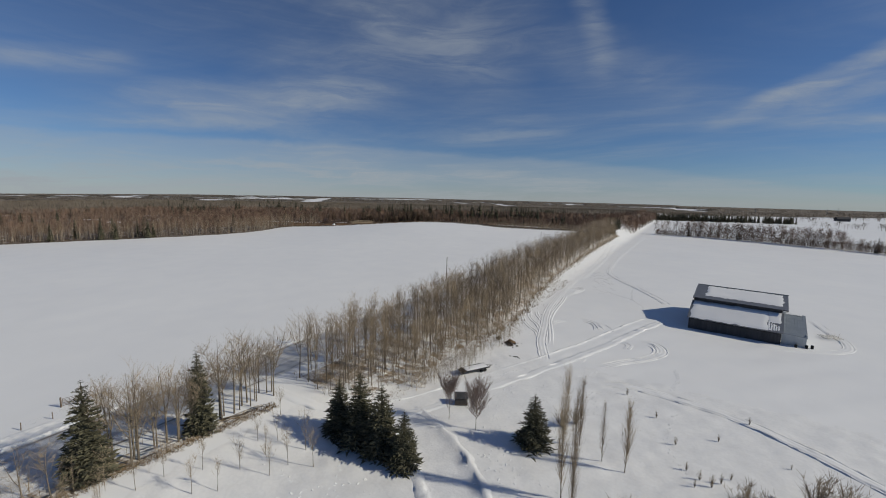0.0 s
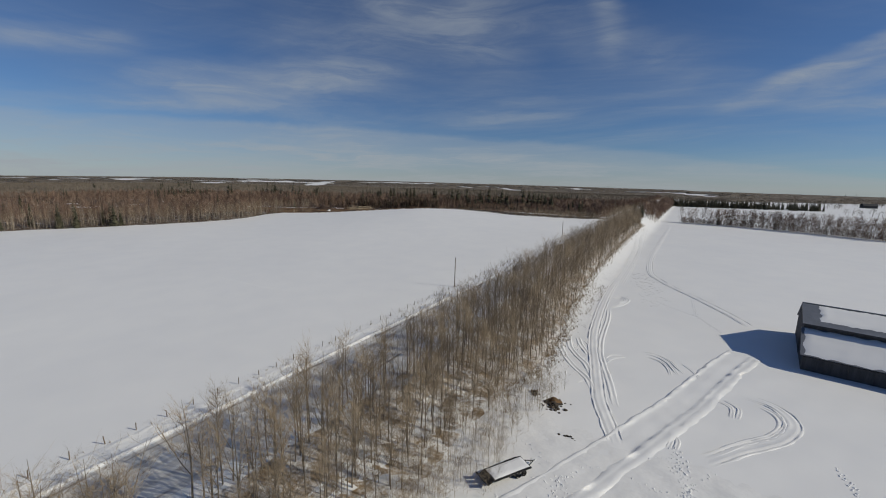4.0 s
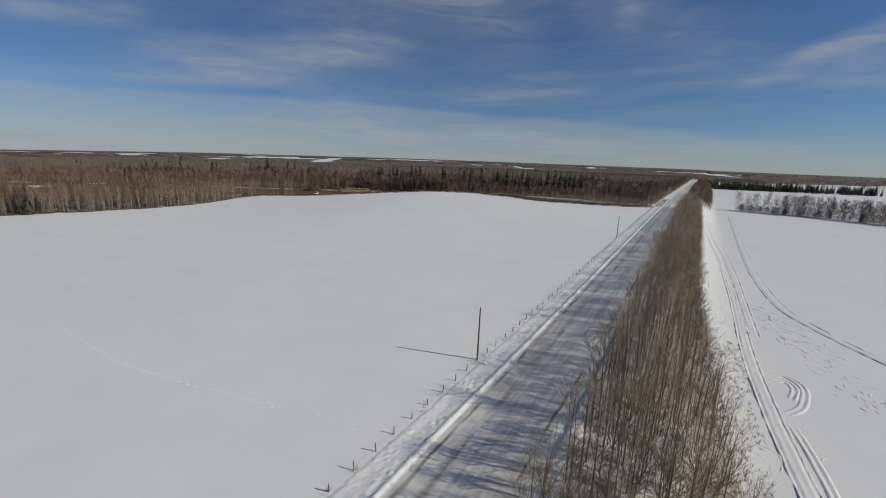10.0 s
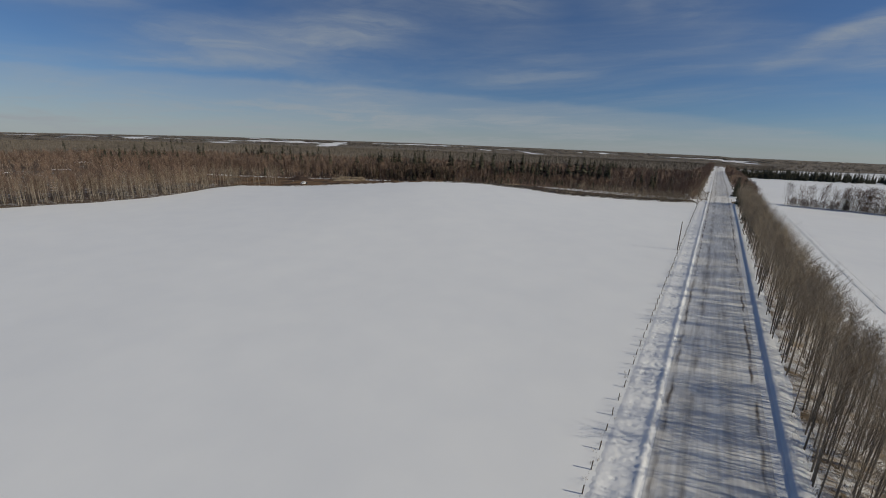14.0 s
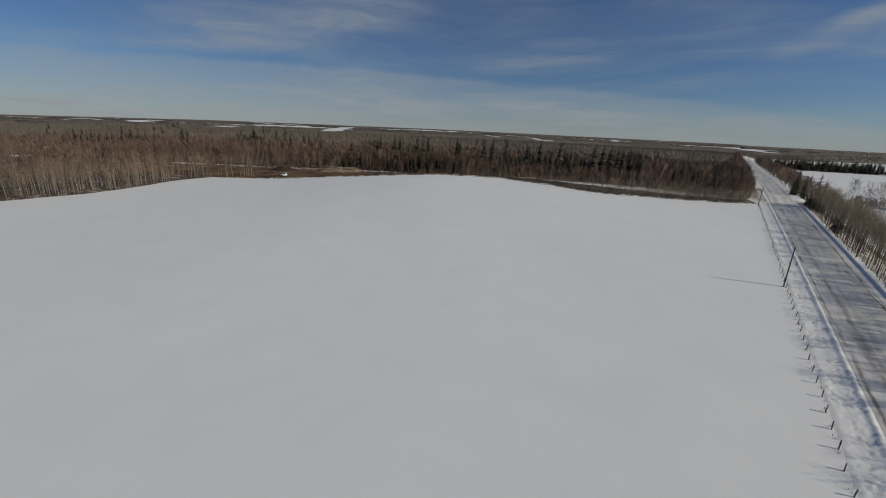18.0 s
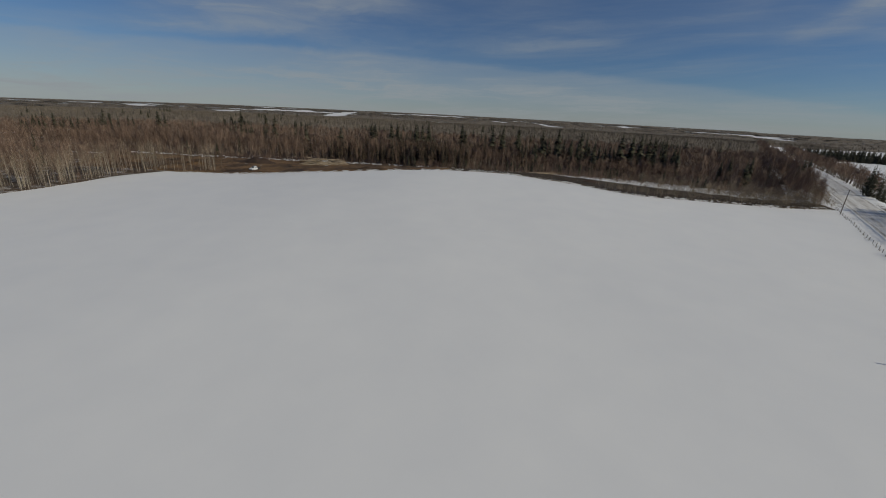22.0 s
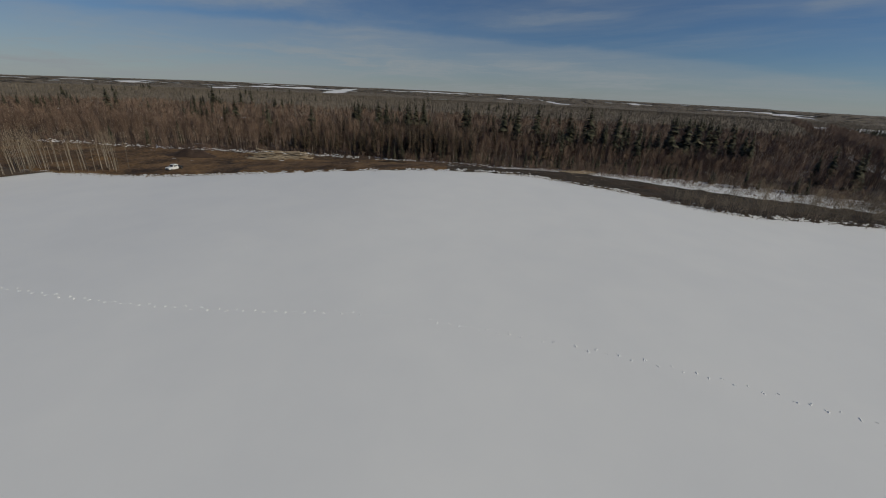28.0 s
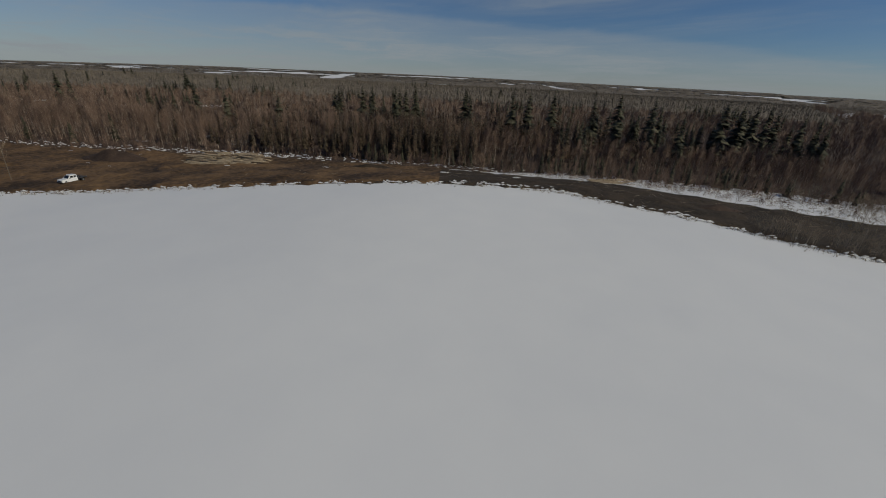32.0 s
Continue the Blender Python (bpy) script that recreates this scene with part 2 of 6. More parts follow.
METAL = material("grey_roof_metal", (0.16, 0.17, 0.19), (0.27, 0.28, 0.30), 0.5, 0.6, (1, 1, 1), 0.15, metal=0.5)
# near-black boards; on the barn's front this tone also carries its shade
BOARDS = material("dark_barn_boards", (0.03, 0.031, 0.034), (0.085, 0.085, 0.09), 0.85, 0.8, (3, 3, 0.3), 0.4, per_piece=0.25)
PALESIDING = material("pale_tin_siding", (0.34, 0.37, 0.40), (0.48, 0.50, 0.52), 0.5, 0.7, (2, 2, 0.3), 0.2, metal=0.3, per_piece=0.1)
DARK = material("dark_opening", (0.012, 0.012, 0.014), (0.03, 0.03, 0.032), 0.9, 1.0)
STEEL = material("grey_steel", (0.18, 0.18, 0.18), (0.34, 0.33, 0.32), 0.45, 3.0, metal=0.8)
PEELED = material("cut_logs", (0.16, 0.12, 0.08), (0.46, 0.37, 0.26), 0.85, 1.5, (1, 1, 1), 0.3, per_piece=0.5)
WHITE = material("white_car_paint", (0.72, 0.72, 0.71), (0.82, 0.82, 0.81), 0.25, 1.0, bump=0.0, spec=0.5)
GLASS = material("dark_glass", (0.012, 0.014, 0.016), (0.03, 0.034, 0.038), 0.08, 1.0, bump=0.0, spec=0.6)
RUBBER = material("black_rubber", (0.012, 0.012, 0.012), (0.035, 0.034, 0.033), 0.8, 6.0)
FARWOOD = material("distant_woodland", (0.115, 0.095, 0.074), (0.215, 0.18, 0.14), 0.95, 0.012, (1, 1, 1), 0.0, fine=0.12, per_piece=0.3)

# ---- lie of the land ----
TURN_F = radians(33.6)
UX, UY = math.sin(TURN_F), math.cos(TURN_F)


def on_field(x, y):
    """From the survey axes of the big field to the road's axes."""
    return x * UY - y * UX + 70, x * UX + y * UY


def smooth(a, b, x):
    t = np.clip((np.asarray(x, float) - a) / (b - a), 0, 1)
    return t * t * (3 - 2 * t)


def ground_z(X, Y):
    X, Y = np.asarray(X, float), np.asarray(Y, float)
    x, y = (X - 70) * UY + Y * UX, -(X - 70) * UX + Y * UY
    z = 0.0145 * (np.clip(Y, 20, 480) - 135)
    low = smooth(9, 31, X)
    z = z * (1 - low) - 3.4 * low
    z = z + 5.2 * np.exp(-((x - 2) / np.where(x > 2, 96.0, 74.0)) ** 2 - ((y - 397) / np.where(y < 397, 110.0, 26.0)) ** 2)
    z = z - 3.0 * smooth(450, 700, y) * (1 - low)
    # snow bank, ditches and crown along the road
    z = z + (0.26 + 0.03 * np.sin(Y * 0.9 + np.sin(Y * 0.37) * 2)) * np.exp(-((X + 4.7) / 0.4) ** 2) - 0.06 * np.exp(-((X + 7.0) / 0.8) ** 2)
    # long soft drifts
    z = z + 0.10 * np.sin(X * 0.11 + 1.3 * np.sin(Y * 0.05)) * np.sin(Y * 0.08 + 0.6) * smooth(10, 30, np.abs(X))
    yard = smooth(12, 18, X) * (1 - smooth(105, 125, X)) * (1 - smooth(120, 150, Y))
    z = z + yard * 0.45 * (0.11 * np.sin(0.9 * X + 1.7 * np.sin(0.31 * Y)) * np.sin(0.8 * Y + 1.1 * np.sin(0.37 * X)) + 0.12 * np.sin(0.37 * X - 0.5 * Y + np.sin(0.2 * X)))
    return z


def gz(x, y):
    return float(ground_z(x, y))


# ---- mesh helpers ----
def tri_mesh(name, V, T, mats, mat_index=None, smooth_faces=False):
    me = bpy.data.meshes.new(name)
    V, T = np.asarray(V, np.float32), np.asarray(T, np.int32)
    me.vertices.add(len(V))
    me.vertices.foreach_set("co", V.ravel())
    me.loops.add(T.size)
    me.loops.foreach_set("vertex_index", T.ravel())
    me.polygons.add(len(T))
    me.polygons.foreach_set("loop_start", np.arange(0, T.size, 3, dtype=np.int32))
    if mat_index is not None:
        me.polygons.foreach_set("material_index", np.asarray(mat_index, np.int32))
    me.polygons.foreach_set("use_smooth", np.full(len(T), smooth_faces))
    me.update(calc_edges=True)
    for m in mats if isinstance(mats, (list, tuple)) else [mats]:
        me.materials.append(m)
    return me


def attach(name, mesh, parent, label=""):
    ob = new(name, mesh)
    ob.parent = parent
    return tagged(ob, label)


def empty(name, m=None, label="", category="", group=""):
    ob = new(name)
    ob.empty_display_size = 0.2
    if m is not None:
        ob.matrix_world = m
    return tagged(ob, label, category, group)


def part(name, bm, mat, parent, label="", m=None):
    me = bpy.data.meshes.new(name)
    bm.to_mesh(me)
    bm.free()
    me.materials.append(mat)
    ob = new(name, me)
    ob.parent = parent
    if m is not None:
        ob.matrix_local = m
    return tagged(ob, label)


def box(sx, sy, sz, at=(0, 0, 0), bevel=0.02, bm=None, rot=0.0):
    own = bm is None
    bm = bmesh.new() if own else bm
    vs = bmesh.ops.create_cube(bm, size=1)["verts"]
    m = Matrix.Translation(at) @ Matrix.Rotation(rot, 4, "Z") @ Matrix.Diagonal((sx, sy, sz, 1))
    bmesh.ops.transform(bm, matrix=m, verts=vs)
    if bevel and own:
        bmesh.ops.bevel(bm, geom=bm.edges[:], offset=bevel, segments=1, affect="EDGES")
    return bm


def tube(path, radii, sides=5, cap=True):
    """Triangles of a tapered tube along a path."""
    path, V, T = [Vector(p) for p in path], [], []
    n = len(path)
    for i, p in enumerate(path):
        d = (path[min(i + 1, n - 1)] - path[max(i - 1, 0)]).normalized()
        a = d.orthogonal().normalized()
        b = d.cross(a)
        if radii[i] < 1e-5:
            V.append(p[:])
            continue
        for k in range(sides):
            w = 2 * math.pi * k / sides
            V.append((p + (a * math.cos(w) + b * math.sin(w)) * radii[i])[:])
    tip = radii[-1] < 1e-5
    for i in range(n - 1):
        o, q = i * sides, (i + 1) * sides
        for k in range(sides):
            k2 = (k + 1) % sides
            if i == n - 2 and tip:
                T.append((o + k, o + k2, q))
            else:
                T += [(o + k, o + k2, q + k2), (o + k, q + k2, q + k)]
    if cap and not tip:
        q = (n - 1) * sides
        T += [(q, q + k, q + k + 1) for k in range(1, sides - 1)]
    return np.array(V, float).reshape(-1, 3), np.array(T, int).reshape(-1, 3)


def join(pieces):
    V, T, o = [], [], 0
    for v, t in pieces:
        V.append(v)
        T.append(t + o)
        o += len(v)
    return np.concatenate(V), np.concatenate(T)


def scatter(variants, spots):
    """variants: (V, T, material index); spots: rows of x, y, z, turn, width, height, which."""
    V, T, M, o = [], [], [], 0
    for x, y, z, a, w, h, k in spots:
        v, t, mi = variants[int(k)]
        c, s = math.cos(a) * w, math.sin(a) * w
        V.append(np.column_stack((v[:, 0] * c - v[:, 1] * s + x, v[:, 0] * s + v[:, 1] * c + y, v[:, 2] * h + z)))
        T.append(t + o)
        M.append(mi)
        o += len(v)
    return np.concatenate(V), np.concatenate(T), np.concatenate(M)


# ---- ground, road and clearing ----
def steps(*spans):
    out = []
    for a, b, n in spans:
        out += list(np.linspace(a, b, n, endpoint=False))
    return np.array(out + [spans[-1][1]])


def sheet(name, xs, ys, zf, mat, kind="structure", label="", category=""):
    X, Y = np.meshgrid(xs, ys)
    V = np.column_stack((X.ravel(), Y.ravel(), zf(X, Y).ravel()))
    i = np.arange(len(ys) - 1)[:, None] * len(xs) + np.arange(len(xs) - 1)[None, :]
    i = i.ravel()
    T = np.concatenate((np.column_stack((i, i + 1, i + 1 + len(xs))), np.column_stack((i, i + 1 + len(xs), i + len(xs)))))
    return tagged(new(name, tri_mesh(name, V, T, mat, smooth_faces=True)), label, category, kind=kind)


gx = steps((-4700, -1200, 40), (-1200, -400, 16), (-400, -24, 94), (-24, 16, 90), (16, 124, 62), (124, 400, 28), (400, 1200, 14), (1200, 4700, 10))
gy = steps((-600, -40, 12), (-40, 480, 210), (480, 900, 40), (900, 1600, 14), (1600, 4700, 44))


def far_swell(X, Y):
    """A broad wooded valley and the ridge beyond it that closes the view."""
    d, az = np.hypot(X, Y), np.arctan2(X, Y)
    top = np.interp(az, [-1.6, -1.4, -1.1, -0.64, -0.2, 0.2, 0.5], [-20, -17, 4, 12, 6, 2, 0])
    dip = 34 * (1 - smooth(-0.1, 0.4, az))
    roll = 4 * smooth(1400, 3200, d) * np.sin(X * 0.0021 + 0.7) * np.sin(Y * 0.0017 + 0.2) * (1 - smooth(3200, 3800, d))
    return (top - dip) * smooth(1000, 2700, d) + dip * smooth(2950, 3850, d) + roll - 30 * smooth(4100, 4700, d)


sheet("ground", gx, gy, lambda X, Y: ground_z(X, Y) + far_swell(X, Y), SNOW, label="open snow-covered farm fields with soft drifts", category="ground")


def road_z(X, Y):
    return ground_z(X, Y) + 0.05 + 0.05 * (1 - ((X - 1.4) / 5.6) ** 2)


sheet("road", np.linspace(-4.05, 7.0, 12), steps((-60, 500, 224), (500, 1160, 66)), road_z, ROADSNOW,
      label="straight rural road of packed snow and gravel", category="road")


def band(name, near, far, mat, across=14, step=2.0, lift=0.09, ragged=1.2, label="", category="", lumps=0.0, power=1.0):
    """A strip of ground between two lines given in the field's axes, with uneven edges."""
    def resample(pts, n):
        P = np.array(pts, float)
        d = np.concatenate(([0], np.cumsum(np.hypot(*np.diff(P, axis=0).T))))
        s = np.linspace(0, d[-1], n)
        return np.column_stack((np.interp(s, d, P[:, 0]), np.interp(s, d, P[:, 1])))
    P = np.array(near, float)
    n = int(np.hypot(*np.diff(P, axis=0).T).sum() / step) + 2
    a, b = resample(near, n), resample(far, n)
    V, T = [], []
    for i in range(n):
        ra = noise.noise((i * 0.31, 1.7, 0)) * ragged + noise.noise((i * 0.9, 5.2, 0)) * ragged * 0.5
        rb = noise.noise((i * 0.27, 8.7, 0)) * ragged * 1.6
        d = (b[i] - a[i]) / max(np.hypot(*(b[i] - a[i])), 1e-6)
        p, q = a[i] + d * ra, b[i] + d * rb
        for k in range(across + 1):
            f = (k / across) ** power
            x, y = on_field(*(p * (1 - f) + q * f))
            edge = 0.0 if k in (0, across) else 1.0
            z = gz(x, y) + lift * (edge if edge else -1.0) + edge * lumps * abs(noise.noise((x * 0.22, y * 0.22, 3)))
            V.append((x, y, z))
    for i in range(n - 1):
        for k in range(across):
            o = i * (across + 1) + k
            T += [(o, o + 1, o + across + 2), (o, o + across + 2, o + across + 1)]
    return tagged(new(name, tri_mesh(name, V, T, mat, smooth_faces=True)), label, category, kind="structure")


FIELD_EDGE = [(-175, 392), (-150, 391), (-127, 389), (-118, 388.5), (-100, 386.5), (-85, 387), (-62, 390), (-36, 393), (0, 396), (16, 397), (29, 395), (40, 389), (55, 382), (66, 374), (77, 369), (104, 370), (131, 369), (152, 373)]
WOODS_EDGE = [(-200, 446), (-159, 442), (-117, 441), (-69, 441), (-36, 438), (-1, 434), (36, 427), (52, 422), (81, 417), (99, 410), (114, 405), (130, 396), (154, 384)]
SOIL_BACK = [(-200, 446), (-159, 442), (-117, 441), (-69, 440), (-36, 435), (-1, 429), (24, 421), (40, 414), (55, 407), (66, 402), (77, 398), (104, 391), (131, 384), (154, 382)]
cut_f, cut_b = FIELD_EDGE.index((0, 396)), SOIL_BACK.index((-1, 429))
band("clearing", FIELD_EDGE[cut_f - 1:], SOIL_BACK[cut_b - 1:], SOIL, across=22, step=1.2, ragged=1.8, label="bare dark bulldozed soil beyond the snow field", category="ground", lumps=0.5)
band("grassy_clearing", FIELD_EDGE[:cut_f + 1], SOIL_BACK[:cut_b + 1], TANSOIL, across=26, step=1.2, ragged=1.8, lift=0.2, label="brown bulldozed soil with dry tan grass", category="ground", lumps=0.9)
band("forest_floor", [(-700, 455)] + [(x, y + float(np.interp(x, [0, 50], [-7, 8]))) for x, y in WOODS_EDGE[:-1]] + [(152, 397)], [(-900, 800), (-330, 800), (0, 800), (250, 760), (385, 740)], LITTER, across=40, step=5, lift=0.12, ragged=3, power=2.2, label="forest floor of leaf litter and patchy snow", category="ground")
band("woodlot_floor", [(-640, 60), (-420, 130), (-285, 225), (-190, 288), (-156, 317), (-146, 330), (-140, 343), (-138, 357), (-137, 372)], [(-760, 470), (-560, 470), (-400, 465), (-260, 456), (-196, 440), (-160, 420), (-140, 402), (-126, 390)], LOTFLOOR, across=30, step=5, lift=0.12, ragged=2, power=1.8, label="woodlot floor of leaf litter and thin snow", category="ground")


# ---- bare trees ----
def blade(p, d, ln, w):
    """A twig of one thin tapering face."""
    s = d.orthogonal().normalized() * w
    return np.array([(p - s)[:], (p + s)[:], (p + d * ln)[:]]), np.array([(0, 1, 2)])


def aspen(rng, h, spread=0.2, branches=30, twigs=3, r0=0.1, start=0.28, lean=0.03, thick=1.0, rise=0.75, forks=2):
    """Trunk and crown triangles of a leafless tree h metres tall, with forked leaders."""
    lx, ly = rng.uniform(-lean, lean) * h, rng.uniform(-lean, lean) * h
    bend = rng.uniform(-0.03, 0.03) * h

    def stem(f):
        return Vector((lx * f * f + bend * math.sin(f * 3.1), ly * f * f + bend * math.cos(f * 2.3) * f, h * f))

    def leader(f0, a, out, top):
        base = stem(f0)
        side = Vector((math.cos(a) * out * h, math.sin(a) * out * h, 0))
        return lambda f: base + (stem(f) - base) * (top - f0) / (1 - f0) + side * ((f - f0) / (1 - f0)) ** 0.75
    leaders = [(stem, 0.0)]
    path = [stem(i / 6) for i in range(7)]
    path[0].z = -0.25
    trunk = [tube(path, [r0 * (1 - 0.9 * i / 6) for i in range(7)], 5)]
    a0 = rng.uniform(0, 6.28)
    for k in range(forks):
        f0 = rng.uniform(start, 0.6)
        go = leader(f0, a0 + k * 6.28 / max(forks, 1) + rng.uniform(-0.5, 0.5), rng.uniform(0.07, 0.14) * spread / 0.26, rng.uniform(0.78, 0.97))
        leaders.append((go, f0))
        fs = [f0 + (1 - f0) * i / 4 for i in range(5)]
        trunk.append(tube([go(f) for f in fs], [r0 * 0.62 * (1 - f0) * (1 - 0.85 * i / 4) + 0.004 for i in range(5)], 4))
    crown = []
    for _ in range(branches):
        along, low = leaders[rng.randrange(len(leaders))]
        lo = max(low, start)
        f = lo + (0.97 - lo) * rng.random() ** 0.75
        p = along(f)
        a = rng.uniform(0, 6.283)
        ln = h * spread * (1.15 - 0.8 * f) * rng.uniform(0.5, 1.25)
        up = rise + rng.uniform(-0.35, 0.35)
        d = Vector((math.cos(a), math.sin(a), up)).normalized()
        q = p + d * ln * 0.5
        e = q + (d + Vector((rng.gauss(0, 0.15), rng.gauss(0, 0.15), 0.4))).normalized() * ln * 0.55
        rb = r0 * 0.2 * (1.1 - f) * thick + 0.007 * thick
        crown.append(tube([p, q, e], [rb, rb * 0.6, 0], 3))
        for _ in range(twigs):
            g = rng.uniform(0.2, 0.98)
            s = p.lerp(q, g * 1.6) if g < 0.62 else q.lerp(e, (g - 0.62) / 0.38)
            w = (d + Vector((rng.gauss(0, 0.5), rng.gauss(0, 0.5), rng.uniform(0.1, 0.8)))).normalized()
            crown.append(blade(s, w, ln * rng.uniform(0.25, 0.6), rb * 0.55))
    return join(trunk), join(crown)


def slim_tree(rng, h, spread, branches, r0, start, thick, rise=0.9, lean=0.04, twigs=0):
    """The same kind of tree with single-piece branches, for woods."""
    lx, ly = rng.uniform(-lean, lean) * h, rng.uniform(-lean, lean) * h
    trunk = tube([(0, 0, -0.3), (lx * 0.3, ly * 0.3, h * 0.5), (lx, ly, h)], [r0, r0 * 0.7, 0], 4)
    crown = []
    for _ in range(branches):
        f = start + (0.97 - start) * rng.random() ** 0.75
        p = Vector((lx * f * f, ly * f * f, h * f))
        a = rng.uniform(0, 6.283)
        ln = h * spread * (1.15 - 0.7 * f) * rng.uniform(0.6, 1.3)
        d = Vector((math.cos(a), math.sin(a), rise + rng.uniform(-0.4, 0.5))).normalized()
        crown.append(tube([p, p + d * ln], [0.014 * thick, 0], 3))
        for _ in range(twigs):
            w = (d + Vector((rng.gauss(0, 0.5), rng.gauss(0, 0.5), rng.uniform(0.0, 0.7)))).normalized()
            crown.append(blade(p + d * ln * rng.uniform(0.2, 0.95), w, ln * rng.uniform(0.3, 0.65), 0.009 * thick))
    return trunk, join(crown)


def both(trunk, crown):
    v, t = join([trunk, crown])
    return v, t, np.concatenate((np.zeros(len(trunk[1]), int), np.ones(len(crown[1]), int)))


rng = random.Random(11)
ASPENS = [aspen(rng, 10.0, rng.uniform(0.30, 0.40), 56, 13, 0.088, start=rng.uniform(0.2, 0.36), rise=1.25, thick=0.85, forks=rng.choice((1, 2, 3, 3))) for _ in range(8)]
ASPEN_MESHES = [(tri_mesh("trunk", *a, BARK, smooth_faces=True), tri_mesh("crown", *b, TWIG)) for a, b in ASPENS]
LITE = [both(*slim_tree(rng, 10.0, 0.38, 42, 0.072, 0.34, 0.62, 1.4, 0.05, 10)) for _ in range(8)]


def bare_tree(x, y, h, k, w=1.0, label="leafless grey aspen standing in the snowy roadside belt", group="trees of the roadside belt", name="aspen_tree"):
    t = empty(name, label=label, category="tree", group=group)
    s = h / 10.0
    t.matrix_world = Matrix.Translation((x, y, gz(x, y))) @ Matrix.Rotation(rng.uniform(0, 6.28), 4, "Z") @ Matrix.Diagonal((s * w, s * w, s, 1))
    attach("trunk", ASPEN_MESHES[k][0], t)
    attach("crown", ASPEN_MESHES[k][1], t)
    return t


def belt_right(y):
    return float(np.interp(y, [44, 50, 62, 77, 92, 105, 120, 135, 165, 195, 300, 408], [15, 23, 27.5, 27, 27.5, 29.5, 28.5, 26, 23, 21, 19.5, 18.5]))


def belt_spots(y0, y1, gap):
    out = []
    y = y0
    while y < y1:
        x = 9.7 + rng.uniform(0, gap)
        while x < belt_right(y):
            f = (x - 9.7) / (belt_right(y) - 9.7)
            if rng.random() < 0.92 and noise.noise((x * 0.16, y * 0.11, 7.0)) > -0.5:
                out.append((x + rng.uniform(-0.8, 0.8), y + rng.uniform(-0.9, 0.9), rng.uniform(8.4, 13.2) * (1.0 - 0.4 * f ** 4)))
            x += gap * rng.uniform(0.7, 1.35)
        y += gap * 0.8
    return out


near_belt = belt_spots(46.5, 132, 2.3)
far_belt = belt_spots(132, 410, 2.0)
rng.shuffle(near_belt)
for x, y, h in near_belt[:360]:
    bare_tree(x, y, h, rng.randrange(8), rng.uniform(0.85, 1.15))
rest = near_belt[360:] + far_belt
V, T, M = scatter(LITE, [(x, y, gz(x, y), rng.uniform(0, 6.28), h / 10 * rng.uniform(0.9, 1.3), h / 10, rng.randrange(8)) for x, y, h in rest])
tagged(new("tree_belt", tri_mesh("tree_belt", V, T, [BARK, TWIG], M)), "long belt of leafless aspens beside the road", "trees", kind="stuff")
# undergrowth of saplings
SAPLING = [both(*slim_tree(rng, 10.0, 0.45, 20, 0.04, 0.06, 1.1, 1.4, 0.06, 4)) for _ in range(6)]
under = []
for k in range(1000):
    if k < 460:
        y = rng.uniform(58, 100)
        x = belt_right(y) + rng.uniform(-4, 7.5) * (1 if y > 66 else 0.6)
        h = rng.uniform(1.4, 4.2)
    else:
        y = 46 + 360 * rng.random() ** 1.3
        x = 9.8 + (belt_right(y) + 1.2 - 9.8) * rng.random() ** 0.6
        h = rng.uniform(1.5, 5.0)
    under.append((x, y, gz(x, y), rng.uniform(0, 6.28), h / 10 * 1.5, h / 10, rng.randrange(6)))
for _ in range(130):
    x, y = rng.uniform(3 + 6 * (rng.random() < 0.7), 16), rng.uniform(-8, 24)
    h = rng.uniform(1.8, 4.5)
    under.append((x, y, gz(x, y), rng.uniform(0, 6.28), h / 10 * 1.5, h / 10, rng.randrange(6)))
V, T, M = scatter(SAPLING, under)
tagged(new("saplings", tri_mesh("saplings", V, T, [TWIG, TWIG], M)), "thin bare saplings and brush among the aspens", "brush", kind="stuff")
# row of trees along the yard's road side
for i in range(60):
    y = -4 + i * 0.78 + rng.uniform(-0.6, 0.6)
    if 14.5 < y < 17 or 41.5 < y < 48 or (y < 14.5 and i % 3):
        continue
    bare_tree(9.4 + rng.uniform(0, 3.6), y, rng.uniform(9.0, 12.6) * (0.6 if y < 14.5 else 1.0), rng.randrange(8), rng.uniform(1.1, 1.5),
              "leafless poplar in the row along the yard edge", "trees along the yard edge", "poplar_tree")
# young planted trees in the yard
for x, y, h in [(22.7, 21.8, 5), (20.0, 24.5, 4.5), (23.4, 27.4, 5), (23.4, 31.1, 4.5), (20.4, 32.0, 4.5), (27.2, 29.0, 5), (27.4, 31.7, 5.5), (22.3, 33.9, 4.6), (26.9, 35.1, 6.5), (30.5, 33.3, 6), (17.8, 37.8, 5), (17.4, 18.2, 4.5), (24.6, 23.8, 4.5), (17.7, 21.1, 4), (15.5, 12, 4.5), (19, 14, 4.2)]:
    bare_tree(x, y, h, rng.randrange(8), 0.9, "slim young leafless tree planted in the snowy yard", "young trees in the yard", "young_tree")


